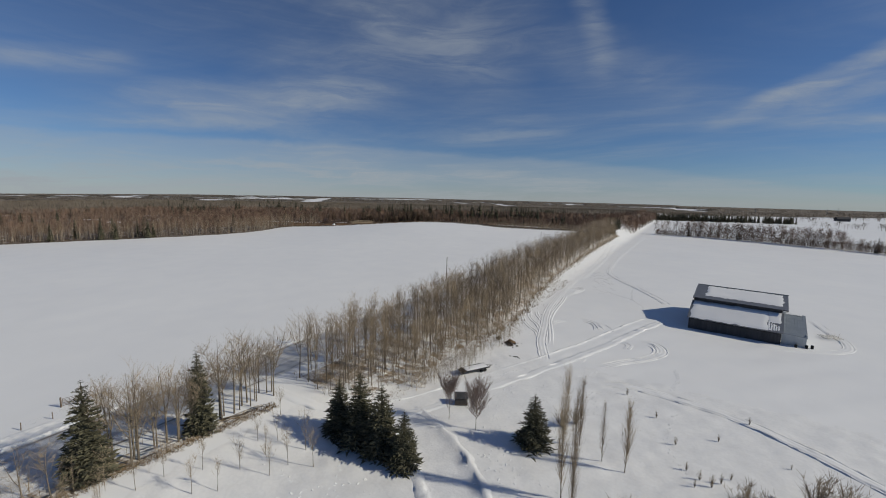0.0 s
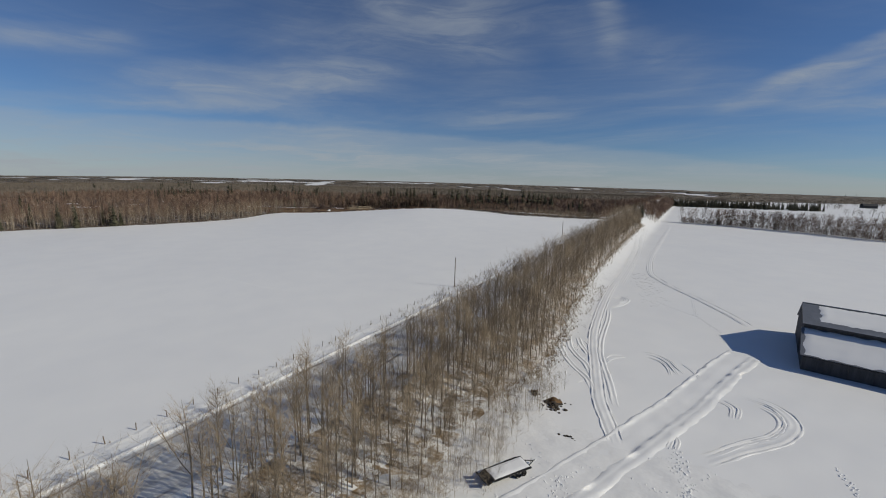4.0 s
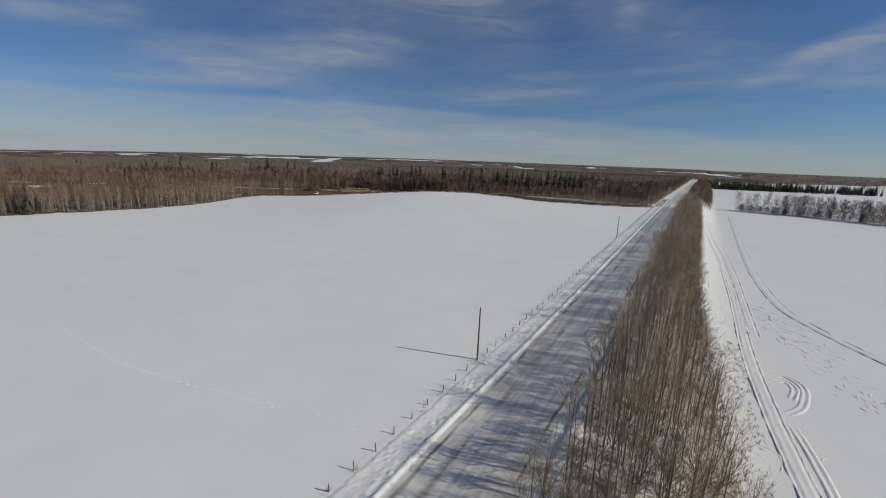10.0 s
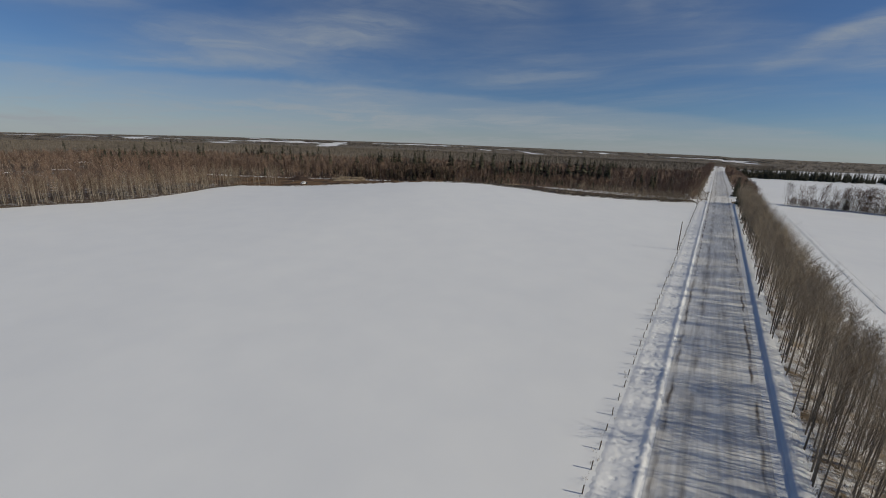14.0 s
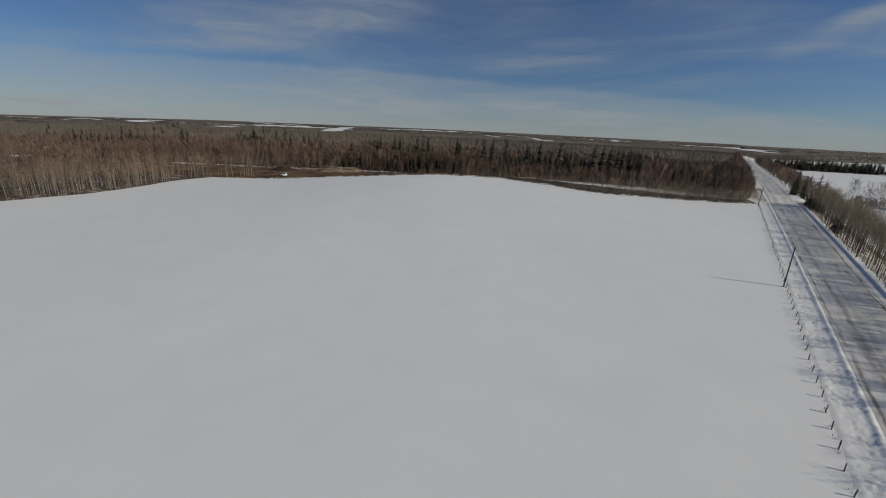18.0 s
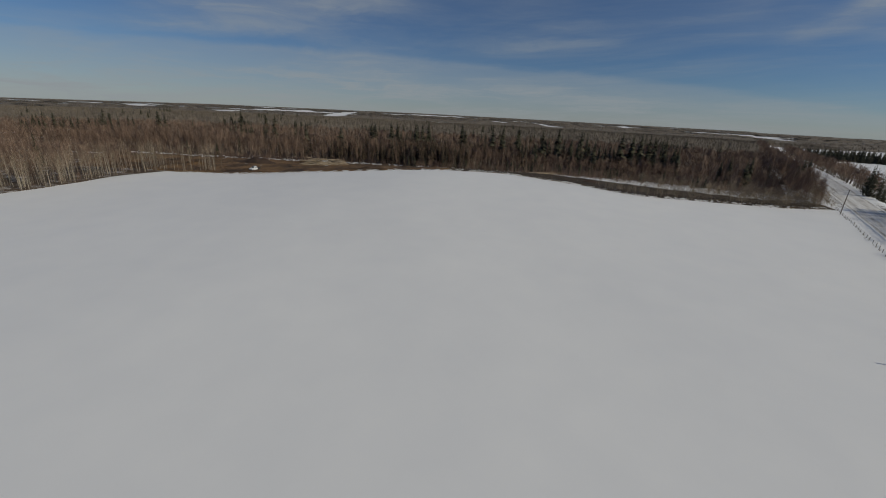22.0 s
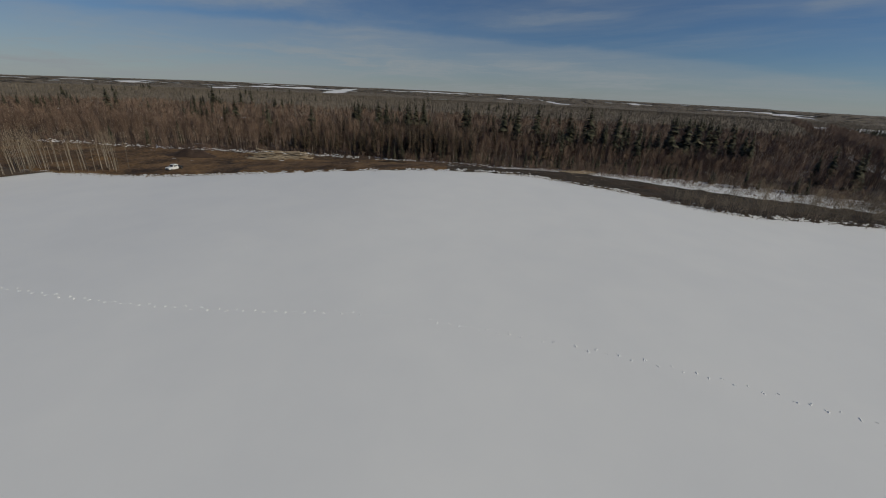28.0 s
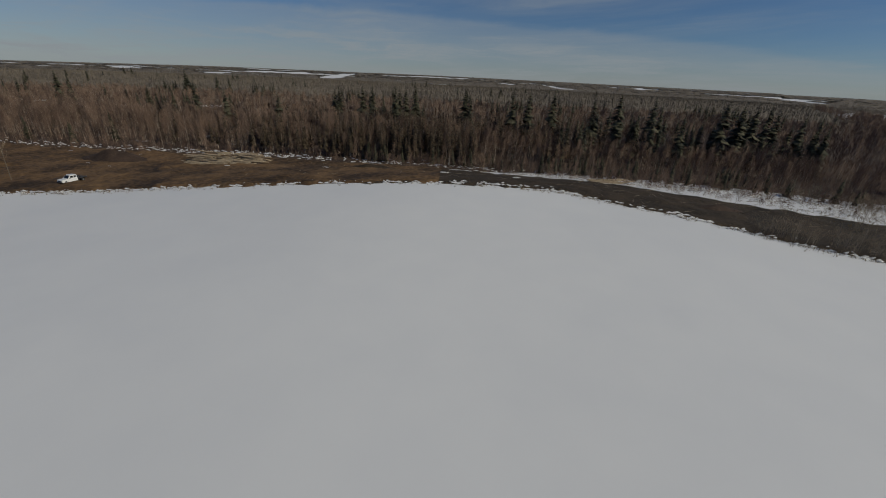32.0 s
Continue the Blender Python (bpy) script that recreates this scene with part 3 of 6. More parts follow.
# ---- spruces ----
def spruce(rng, h, r, levels, boughs, sprays, droop=0.35):
    trunk = tube([(0, 0, -0.2), (0, 0, h * 0.5), (0, 0, h * 0.97)], [0.018 * h, 0.011 * h, 0.003 * h], 6)
    V, T = [], []
    for i in range(levels):
        f = (i + rng.uniform(-0.25, 0.25)) / (levels - 1)
        f = min(max(f, 0.0), 1.0)
        z = h * (0.06 + 0.92 * f)
        rad = r * ((1 - f) ** 0.72 * 0.96 + 0.04) * (0.8 if i == 0 else 1.0) * (0.9 + 0.2 * rng.random())
        nb = max(4, int(boughs * (1 - 0.55 * f)))
        a0 = rng.uniform(0, 6.28)
        for k in range(nb):
            a = a0 + 6.283 * k / nb + rng.uniform(-0.25, 0.25)
            ln = rad * rng.uniform(0.6, 1.2)
            ca, sa = math.cos(a), math.sin(a)
            dz = (-droop * rng.uniform(0.5, 1.4) + (f - 0.3) * 0.5) * ln
            zb = z + rng.uniform(-0.8, 0.8) * h / levels
            for s in range(sprays):
                g = (s + 0.6) / sprays
                side = (-1 if s % 2 else 1) * rng.uniform(0.4, 1.0)
                g0 = g * 0.55 if sprays < 2 else g * 0.72
                b0 = Vector((ca * ln * g0, sa * ln * g0, zb + dz * g0))
                tip = Vector((ca * ln * g, sa * ln * g, zb + dz * g + 0.12 * ln * g)) + Vector((-sa, ca, 0)) * side * ln * 0.22
                wd = ln * (0.75 / (sprays + 1.5)) + 0.006 * h * (1 - f) + (0.018 * h if sprays < 2 else 0)
                up = Vector((0, 0, wd * rng.uniform(0.3, 0.9)))
                lat = Vector((-sa, ca, 0)) * wd
                o = len(V)
                V += [(b0 - lat)[:], (b0 + lat)[:], (b0 + up + (tip - b0) * 0.4)[:], tip[:], (b0 - up * 0.8 + (tip - b0) * 0.45)[:]]
                T += [(o, o + 2, o + 3), (o + 1, o + 3, o + 2), (o, o + 3, o + 4), (o + 1, o + 4, o + 3)]
    return trunk, (np.array(V), np.array(T))


SPRUCES = [spruce(rng, 10.0, 2.9, 36, 16, 9) for _ in range(3)]
PLAIN_SPRUCE = spruce(rng, 10.0, 2.6, 20, 11, 3)
SPRUCE_MESHES = [(tri_mesh("trunk", *a, SPRUCEBARK), tri_mesh("crown", *b, NEEDLE)) for a, b in SPRUCES + [PLAIN_SPRUCE]]


def spruce_tree(x, y, h, w, k, label, group=""):
    t = empty("spruce_tree", label=label, category="spruce", group=group)
    t.matrix_world = Matrix.Translation((x, y, gz(x, y))) @ Matrix.Rotation(rng.uniform(0, 6.28), 4, "Z") @ Matrix.Diagonal((h / 10 * w, h / 10 * w, h / 10, 1))
    attach("trunk", SPRUCE_MESHES[k][0], t)
    attach("crown", SPRUCE_MESHES[k][1], t)


spruce_tree(11.0, 16.0, 12.6, 0.9, 0, "tall dark green spruce in dry grass at the yard edge")
spruce_tree(12.4, 28.3, 12.6, 0.72, 1, "slender dark green spruce among bare poplars")
for x, y, h, w, k in [(28.0, 40.6, 9.0, 1.25, 2), (32.2, 40.6, 11.4, 1.12, 1), (36.4, 40.4, 10.6, 1.12, 0), (40.6, 40.0, 8.2, 1.25, 2)]:
    spruce_tree(x, y, h, w, k, "dense dark green spruce in a clump by the driveway", "spruces by the driveway")
spruce_tree(53.9, 54.3, 8.2, 1.42, 1, "bushy dark green spruce alone on the snow")
for x, y, h, w in [(12, 402, 17, 0.9), (13.5, 396, 15.5, 0.9), (11, 408, 10, 1.1), (11.5, 342, 10, 1.0), (13, 349, 11, 1.0), (15, 404, 14, 0.95), (10, 452, 14, 0.8), (11, 462, 15, 0.75), (12, 470, 14, 0.8), (14, 457, 12, 0.8), (13, 444, 10, 0.9)]:
    spruce_tree(x, y, h, w, 3, "dark spruce growing beside the road", "spruces beside the road")


# ---- woodland ----
def inside(x, y, poly):
    c = False
    j = len(poly) - 1
    for i in range(len(poly)):
        if (poly[i][1] > y) != (poly[j][1] > y) and x < (poly[j][0] - poly[i][0]) * (y - poly[i][1]) / (poly[j][1] - poly[i][1]) + poly[i][0]:
            c = not c
        j = i
    return c


def to_edge(x, y, line):
    P = np.array(line, float)
    a, b = P[:-1], P[1:]
    d = b - a
    t = np.clip(((np.array([x, y]) - a) * d).sum(1) / (d * d).sum(1), 0, 1)
    q = a + d * t[:, None]
    return float(np.hypot(q[:, 0] - x, q[:, 1] - y).min())


def fuzzy_tree(rng, h, spread, sprays, wide, r0=0.08, start=0.25):
    """A woodland tree: a thin stem and a crown of many short upswept sprays."""
    lx, ly = rng.uniform(-0.05, 0.05) * h, rng.uniform(-0.05, 0.05) * h
    trunk = tube([(0, 0, -0.3), (lx, ly, h)], [r0, 0], 3)
    crown = []
    for _ in range(sprays):
        f = start + (0.93 - start) * rng.random() ** 0.8
        a = rng.uniform(0, 6.283)
        r = h * spread * (1.05 - 0.8 * f) * math.sqrt(rng.random())
        p = Vector((lx * f + math.cos(a) * r * 0.6, ly * f + math.sin(a) * r * 0.6, h * f))
        d = Vector((math.cos(a) * 0.55 + rng.gauss(0, 0.3), math.sin(a) * 0.55 + rng.gauss(0, 0.3), rng.uniform(0.5, 1.6))).normalized()
        crown.append(blade(p, d, h * rng.uniform(0.1, 0.22), wide * rng.uniform(0.6, 1.3)))
    return trunk, join(crown)


EDGE_TREE = [both(*fuzzy_tree(rng, 10.0, 0.24, 105, 0.032)) for _ in range(8)]
MASS_TREE = [both(*fuzzy_tree(rng, 10.0, 0.26, 38, 0.075, 0.1)) for _ in range(6)]
BRUSH = [both(*fuzzy_tree(rng, 10.0, 0.5, 60, 0.09, 0.05, 0.05)) for _ in range(5)]
def wild_spruce(rng, h, r, boughs, slim=0.85, bare=0.08):
    """A forest conifer of many drooping boughs set at random round its stem."""
    trunk = tube([(0, 0, -0.2), (0, 0, h)], [0.012 * h, 0.0], 4)
    V, T = [], []
    for i in range(boughs):
        f = ((i + rng.random()) / boughs) ** 1.15
        z, a = h * (bare + (0.99 - bare) * f), rng.uniform(0, 6.283)
        ln = r * ((1 - f) ** slim * 0.94 + 0.05) * rng.choice((0.55, 0.8, 1.0, 1.0, 1.2)) * rng.uniform(0.85, 1.1)
        d, lat = Vector((math.cos(a), math.sin(a), 0)), Vector((-math.sin(a), math.cos(a), 0))
        wd, drop = ln * rng.uniform(0.3, 0.5) + 0.05, ln * rng.uniform(0.15, 0.7) * (1.1 - f)
        root = Vector((0, 0, z + ln * 0.25))
        mid = Vector((0, 0, z - drop * 0.5)) + d * ln * 0.5
        o = len(V)
        V += [root[:], (mid - lat * wd)[:], (mid + lat * wd)[:], (Vector((0, 0, z - drop)) + d * ln)[:]]
        T += [(o, o + 1, o + 3), (o, o + 3, o + 2)]
    cr = (np.array(V), np.array(T))
    return (*join([trunk, cr]), np.concatenate((np.zeros(len(trunk[1]), int), np.ones(len(T), int))))


FAR_SPRUCE = [wild_spruce(rng, 10.0, rng.uniform(1.6, 2.1), 190, rng.uniform(0.7, 0.95)) for _ in range(6)]
BROWN_CONIFER = [wild_spruce(rng, 10.0, rng.uniform(0.9, 1.3), 120, 0.7, 0.2) for _ in range(5)]

MAIN = WOODS_EDGE + [(420, 330), (560, 520), (420, 740), (0, 800), (-330, 800), (-900, 800), (-700, 470)]
LOT_EDGE = [(-640, 60), (-420, 130), (-285, 225), (-190, 288), (-156, 317), (-146, 330), (-140, 343), (-138, 357), (-138, 370), (-134, 382), (-126, 389)]
LOT = LOT_EDGE + [(-150, 392), (-168, 400), (-192, 440), (-260, 470), (-560, 480), (-760, 480)]


def wood_spots(poly, edge, x0, x1, y0, y1, tries, near, far, low, high, cut=None, front=False):
    out = []
    for _ in range(tries):
        x, y = rng.uniform(x0, x1), rng.uniform(y0, y1)
        if not inside(x, y, poly):
            continue
        d = to_edge(x, y, edge)
        if not near <= d < far:
            continue
        X, Y = on_field(x, y)
        if -11 < X < 24 or (cut and cut(X, Y)):
            continue
        if X > 24 and Y < 2000:
            continue
        if front and d < 11 and rng.random() > 0.3:
            continue
        h = rng.uniform(low, high)
        if front:
            h *= 1 - 0.28 * float(smooth(0, 60, x))
        h *= 0.62 + 0.38 * min(1.0, d / 30) if front else 0.85 + 0.015 * min(d, 10)
        out.append((X, Y, gz(X, Y), rng.uniform(0, 6.28), h / 10 * rng.uniform(0.9, 1.25), h / 10, rng.randrange(6)))
    return out


spots = wood_spots(MAIN, WOODS_EDGE, -330, 200, 380, 490, 9500, 0, 45, 7.5, 12.5, None, True) + wood_spots(LOT, LOT_EDGE, -420, -125, 120, 400, 7000, 7, 34, 9.5, 13.5)
thin = [both(*slim_tree(rng, 10.0, 0.28, 18, 0.072, 0.38, 1.2, 1.5, 0.06, 2)) for _ in range(6)]
front_row = []
along = np.array(LOT_EDGE[1:], float)
lengths = np.hypot(*np.diff(along, axis=0).T)
for _ in range(900):
    k = rng.choices(range(len(lengths)), weights=list(lengths ** 0.8))[0]
    q = along[k] + (along[k + 1] - along[k]) * rng.random()
    depth = 15 * rng.random() ** 1.3
    side = np.array([-(along[k + 1] - along[k])[1], (along[k + 1] - along[k])[0]]) / lengths[k]
    q = q + side * depth
    X, Y = on_field(*q)
    h = rng.uniform(8.5, 13) * (0.8 + 0.2 * min(1.0, depth / 6))
    front_row.append((X, Y, gz(X, Y), rng.uniform(0, 6.28), h / 10 * rng.uniform(0.9, 1.2), h / 10, rng.randrange(6)))
for _ in range(40):
    x = rng.uniform(-137, -105)
    X, Y = on_field(x, 390.0 + abs(rng.gauss(0, 3.0)))
    h = rng.uniform(8, 12.5)
    front_row.append((X, Y, gz(X, Y), rng.uniform(0, 6.28), h / 10, h / 10, rng.randrange(6)))
V, T, M = scatter(thin, front_row)
tagged(new("aspen_front_row", tri_mesh("aspen_front_row", V, T, [LIGHTBARK, TWIG], M)), "thin pale-barked aspens along the field edge", "trees", kind="stuff")
for k in range(900):
    X, Y = (rng.uniform(-24, -11.3), 407 + 420 * rng.random() ** 1.2) if k < 560 else (rng.uniform(-20, -9.5), rng.uniform(600, 1150))
    h = rng.uniform(8, 13) * (0.75 if Y < 416 else 1.0)
    spots.append((X, Y, gz(X, Y), rng.uniform(0, 6.28), h / 10 * rng.uniform(0.9, 1.2), h / 10, rng.randrange(6)))
V, T, M = scatter(EDGE_TREE, spots)
tagged(new("forest_edge", tri_mesh("forest_edge", V, T, [PALEBARK, WOODTWIG], M)), "leafless aspen forest with pale trunks behind the field", "forest", kind="stuff")
spots = wood_spots(MAIN, WOODS_EDGE, -420, 330, 400, 680, 11000, 40, 270, 8.0, 12.0) + wood_spots(LOT, LOT_EDGE, -640, -150, 60, 475, 5500, 34, 300, 9, 12.5)
V, T, M = scatter(MASS_TREE, spots)
tagged(new("forest_interior", tri_mesh("forest_interior", V, T, [PALEBARK, WOODTWIG], M)), "dense leafless aspen woods stretching back", "forest", kind="stuff")
spots = []
for _ in range(2400):
    x, y = rng.uniform(-420, 300), rng.uniform(415, 700)
    if not inside(x, y, MAIN):
        continue
    dens = noise.noise((x * 0.018, y * 0.018, 4.0)) + 0.35 * noise.noise((x * 0.06, y * 0.06, 1.0))
    d = to_edge(x, y, WOODS_EDGE)
    if dens < 0.3 or d < 6:
        continue
    X, Y = on_field(x, y)
    if X > -12:
        continue
    h = rng.uniform(11, 16) + 6 * max(0, dens - 0.3)
    if d < 14:
        h *= 0.55
    spots.append((X, Y, gz(X, Y), rng.uniform(0, 6.28), h / 10 * rng.uniform(0.85, 1.2), h / 10, rng.randrange(5)))
for _ in range(500):
    x, y = rng.uniform(-520, -150), rng.uniform(120, 390)
    if inside(x, y, LOT) and noise.noise((x * 0.02, y * 0.02, 9.0)) > 0.2:
        X, Y = on_field(x, y)
        h = rng.uniform(11, 17)
        spots.append((X, Y, gz(X, Y), rng.uniform(0, 6.28), h / 10, h / 10, rng.randrange(5)))
for X, Y, h in [(-102, 442, 20.7), (-97, 445, 20), (-93, 450, 20.7), (-89, 454, 20.2), (-79, 447, 18.6), (-72, 446, 16), (-136, 427, 21.8), (-144, 422, 20.8), (-126, 440, 21), (-113, 425, 17.3), (-161, 423, 22.5), (-169, 417, 22), (-175, 414, 21.5), (-202, 419, 20.3), (-222, 407, 21.8), (-225, 404, 20.4), (-226, 398, 21.2), (-257, 407, 20.1), (-267, 400, 19.6), (-257, 359, 16.5), (-276, 346, 17.9), (-331, 358, 19.2), (-511, 430, 23.6), (-475, 334, 19.7), (-488, 446, 19.9), (-352, 344, 16.4)]:
    for k in range(2):
        if k and rng.random() < 0.4:
            continue
        x, y, g = X + k * rng.uniform(-7, 7), Y + k * rng.uniform(0, 9), h * (1 - 0.15 * k * rng.random())
        spots.append((x, y, gz(x, y), rng.uniform(0, 6.28), g / 10 * rng.uniform(1.15, 1.45), g / 10 * 1.12, rng.randrange(5)))
for _ in range(110):
    x = rng.uniform(-30, 120)
    y = float(np.interp(x, [-36, -1, 36, 81, 130], [438, 434, 427, 417, 396])) + 1 + abs(rng.gauss(0, 5))
    X, Y = on_field(x, y)
    h = rng.uniform(2.5, 7)
    spots.append((X, Y, gz(X, Y), rng.uniform(0, 6.28), h / 10, h / 10, rng.randrange(5)))
for _ in range(160):
    x, y = rng.uniform(-700, 250), rng.uniform(650, 1300)
    if noise.noise((x * 0.01, y * 0.012, 3.0)) > 0.12:
        X, Y = on_field(x, y)
        if X < -20:
            h = rng.uniform(12, 18)
            spots.append((X, Y, gz(X, Y), rng.uniform(0, 6.28), h / 10 * 1.2, h / 10, rng.randrange(5)))
V, T, M = scatter(FAR_SPRUCE, spots)
tagged(new("forest_spruces", tri_mesh("forest_spruces", V, T, [SPRUCEBARK, NEEDLE], M)), "dark spruces scattered through the bare forest", "forest", kind="stuff")


stand = []
for _ in range(900):
    x, y = rng.gauss(-22, 34), rng.uniform(436, 505)
    d = to_edge(x, y, WOODS_EDGE)
    if not inside(x, y, MAIN) or d < 5 or noise.noise((x * 0.03, y * 0.03, 2.0)) < -0.2:
        continue
    X, Y = on_field(x, y)
    h = rng.uniform(8.5, 14) * (0.7 + 0.3 * min(1, d / 18))
    stand.append((X, Y, gz(X, Y), rng.uniform(0, 6.28), h / 10 * rng.uniform(0.9, 1.2), h / 10, rng.randrange(5)))
V, T, M = scatter(BROWN_CONIFER, stand)
tagged(new("conifer_stand", tri_mesh("conifer_stand", V, T, [PALEBARK, LARCH], M)), "dense stand of brownish conifers behind the clearing", "forest", kind="stuff")
brushy = []
for _ in range(1900):
    x = rng.uniform(-200, 160)
    edge = float(np.interp(x, [p[0] for p in WOODS_EDGE], [p[1] for p in WOODS_EDGE]))
    X, Y = on_field(x, edge + rng.gauss(3, 5))
    if X > -11 or (x < -20 and rng.random() < 0.4):
        continue
    h = rng.uniform(1.2, 4.2)
    brushy.append((X, Y, gz(X, Y), rng.uniform(0, 6.28), h / 10, h / 10, rng.randrange(5)))
for x, y, z, a, w, h, k in wood_spots(LOT, LOT_EDGE, -420, -125, 120, 400, 5500, 0, 14, 1.5, 4.5):
    brushy.append((x, y, z, a, w, h, k % 5))
V, T, M = scatter(BRUSH, brushy)
tagged(new("forest_brush", tri_mesh("forest_brush", V, T, [WOODTWIG, WOODTWIG], M)), "reddish bare brush along the forest edge", "brush", kind="stuff")


# ---- far country: canopy of distant woods and ridges ----
def canopy(name, poly, x0, x1, y0, y1, cell, height, label, open_at=0.33, seed=0.0, stems=2, grain=0.0011, ridge=None):
    """Lumpy far woodland: an uneven crown surface of spiky clumps, with clearings left out."""
    V, T = [], []
    nx, ny = int((x1 - x0) / cell), int((y1 - y0) / cell)
    for i in range(nx):
        for j in range(ny):
            x, y = x0 + (i + rng.random()) * cell, y0 + (j + rng.random()) * cell
            if not inside(x, y, poly):
                continue
            if noise.noise((x * grain, y * 0.0026, seed)) > open_at:
                continue
            X, Y = on_field(x, y)
            if X > -16 and Y < 1500:
                continue
            far = math.hypot(X, Y)
            if ridge is not None and 3380 < far < 3830 and noise.noise((math.atan2(X, Y) * 7.0, far * 0.006, ridge)) + 0.5 * noise.noise((math.atan2(X, Y) * 26, far * 0.013, ridge)) > float(np.interp(math.atan2(X, Y), [-0.9, -0.5], [0.08, 0.24])):
                continue
            z = gz(X, Y) + float(far_swell(X, Y))
            o = len(V)
            a0 = rng.uniform(0, 6.28)
            V += [(X + math.cos(a0 + k * 1.0472) * cell * 0.95, Y + math.sin(a0 + k * 1.0472) * cell * 0.95, z + height * rng.uniform(0.1, 0.4)) for k in range(6)]
            V.append((X, Y, z + height * rng.uniform(0.5, 0.75)))
            T += [(o + k, o + (k + 1) % 6, o + 6) for k in range(6)]
            for _ in range(stems):
                h = height * rng.uniform(0.7, 1.2)
                w = cell * rng.uniform(0.025, 0.06)
                a = rng.uniform(0, 3.14)
                bx, by = X + rng.uniform(-0.6, 0.6) * cell, Y + rng.uniform(-0.6, 0.6) * cell
                o = len(V)
                V += [(bx - w * math.cos(a), by - w * math.sin(a), z), (bx + w * math.cos(a), by + w * math.sin(a), z), (bx + rng.uniform(-1, 1), by + rng.uniform(-1, 1), z + h)]
                T.append((o, o + 1, o + 2))
    return tagged(new(name, tri_mesh(name, V, T, FARWOOD, smooth_faces=True)), label, "woods", kind="stuff")


canopy("far_woods", [(-340, 650), (330, 570), (520, 800), (800, 1500), (-1500, 1500), (-1500, 300), (-640, 120), (-560, 470)], -1500, 800, 120, 1500, 11, 9.0, "leafless woods stretching to the horizon", 0.5, 2.0, 7, 0.004)
canopy("horizon_woods", [(-4000, 1500), (3200, 1200), (3600, 4200), (-4000, 4200)], -3800, 3300, 1300, 4200, 42, 6.5, "hazy woods and fields along the horizon", 0.42, 6.0, 5, 0.004, 3.0)
strips = [(-18, 14, 1165, 500), (12, 150, 1350, 900), (14, 90, 1080, 300), (40, 330, 1250, 26), (260, 760, 900, 30), (420, 900, 620, 22), (330, 1000, 1500, 40), (520, 1500, 1150, 40), (700, 1900, 800, 40), (120, 700, 1900, 60), (600, 2200, 1700, 70), (900, 3000, 1250, 60), (200, 1500, 2700, 120), (1200, 3600, 2300, 140)]
hedges = []
for x0, x1, y, deep in strips:
    for _ in range(int((x1 - x0) * (0.14 + deep * 0.0022))):
        X = rng.uniform(x0, x1)
        Y = y - (X - x0) * 0.28 + rng.uniform(0, deep) + 14 * math.sin(X * 0.012)
        if X < 150 or noise.noise((X * 0.006, y * 0.01, 2.0)) > -0.12:
            h = rng.uniform(6, 13)
            hedges.append((X, Y, gz(X, Y) + float(far_swell(X, Y)), rng.uniform(0, 6.28), h / 10 * 3.2, h / 10, rng.randrange(5)))
V, T, M = scatter([MASS_TREE[i] for i in range(5)], hedges)
tagged(new("far_hedgerows", tri_mesh("far_hedgerows", V, T, [WOODTWIG, FARWOOD], M)), "distant hedgerows and woodlots between snowy fields", "hedgerow", kind="stuff")
darkwood = []
for _ in range(560):
    X = rng.uniform(24, 260)
    Y = 905 + 0.35 * (X - 24) + rng.uniform(0, 70)
    if X > 150 and rng.random() < 0.6:
        continue
    h = rng.uniform(9, 17)
    darkwood.append((X, Y, gz(X, Y), rng.uniform(0, 6.28), h / 10 * 1.0, h / 10, rng.randrange(5)))
V, T, M = scatter(FAR_SPRUCE, darkwood)
tagged(new("far_spruce_wood", tri_mesh("far_spruce_wood", V, T, [SPRUCEBARK, NEEDLE], M)), "distant dark spruce wood behind white fields", "woods", kind="stuff")
beyond = []
for _ in range(900):
    Y = rng.uniform(466, 1000)
    X = rng.uniform(9.5, 26)
    h = rng.uniform(7, 13)
    beyond.append((X, Y, gz(X, Y), rng.uniform(0, 6.28), h / 10 * 1.3, h / 10, rng.randrange(6)))
V, T, M = scatter(MASS_TREE, beyond)
tagged(new("roadside_woods", tri_mesh("roadside_woods", V, T, [BARK, WOODTWIG], M)), "leafless trees lining the far stretch of road", "trees", kind="stuff")
# hedgerow behind the barn field
row = []
for i in range(520):
    X = 46 + 290 * (i / 519) ** 0.9 + rng.uniform(-2, 2)
    Y = float(np.interp(X, [46, 100, 150, 190, 230, 330], [512, 508, 484, 456, 420, 326])) + rng.uniform(-4, 6)
    if X < 75 and rng.random() < 0.6:
        continue
    h = rng.uniform(11, 18) if X < 190 else rng.uniform(6, 11)
    row.append((X, Y, gz(X, Y), rng.uniform(0, 6.28), h / 10 * rng.uniform(1.0, 1.5), h / 10, rng.randrange(8)))
V, T, M = scatter(EDGE_TREE, row)
tagged(new("field_hedgerow", tri_mesh("field_hedgerow", V, T, [BARK, WOODTWIG], M)), "row of leafless trees along the far field edge", "hedgerow", kind="stuff")
brush = []
for i in range(1300):
    X = 46 + 290 * rng.random()
    Y = float(np.interp(X, [46, 100, 150, 190, 230, 330], [512, 508, 484, 456, 420, 326])) + rng.uniform(-5, 5)
    h = rng.uniform(2.5, 7)
    brush.append((X, Y, gz(X, Y), rng.uniform(0, 6.28), h / 10 * 1.3, h / 10, rng.randrange(5)))
V, T, M = scatter(BRUSH, brush)
tagged(new("hedgerow_brush", tri_mesh("hedgerow_brush", V, T, [WOODTWIG, WOODTWIG], M)), "bare brush under the far hedgerow", "brush", kind="stuff")
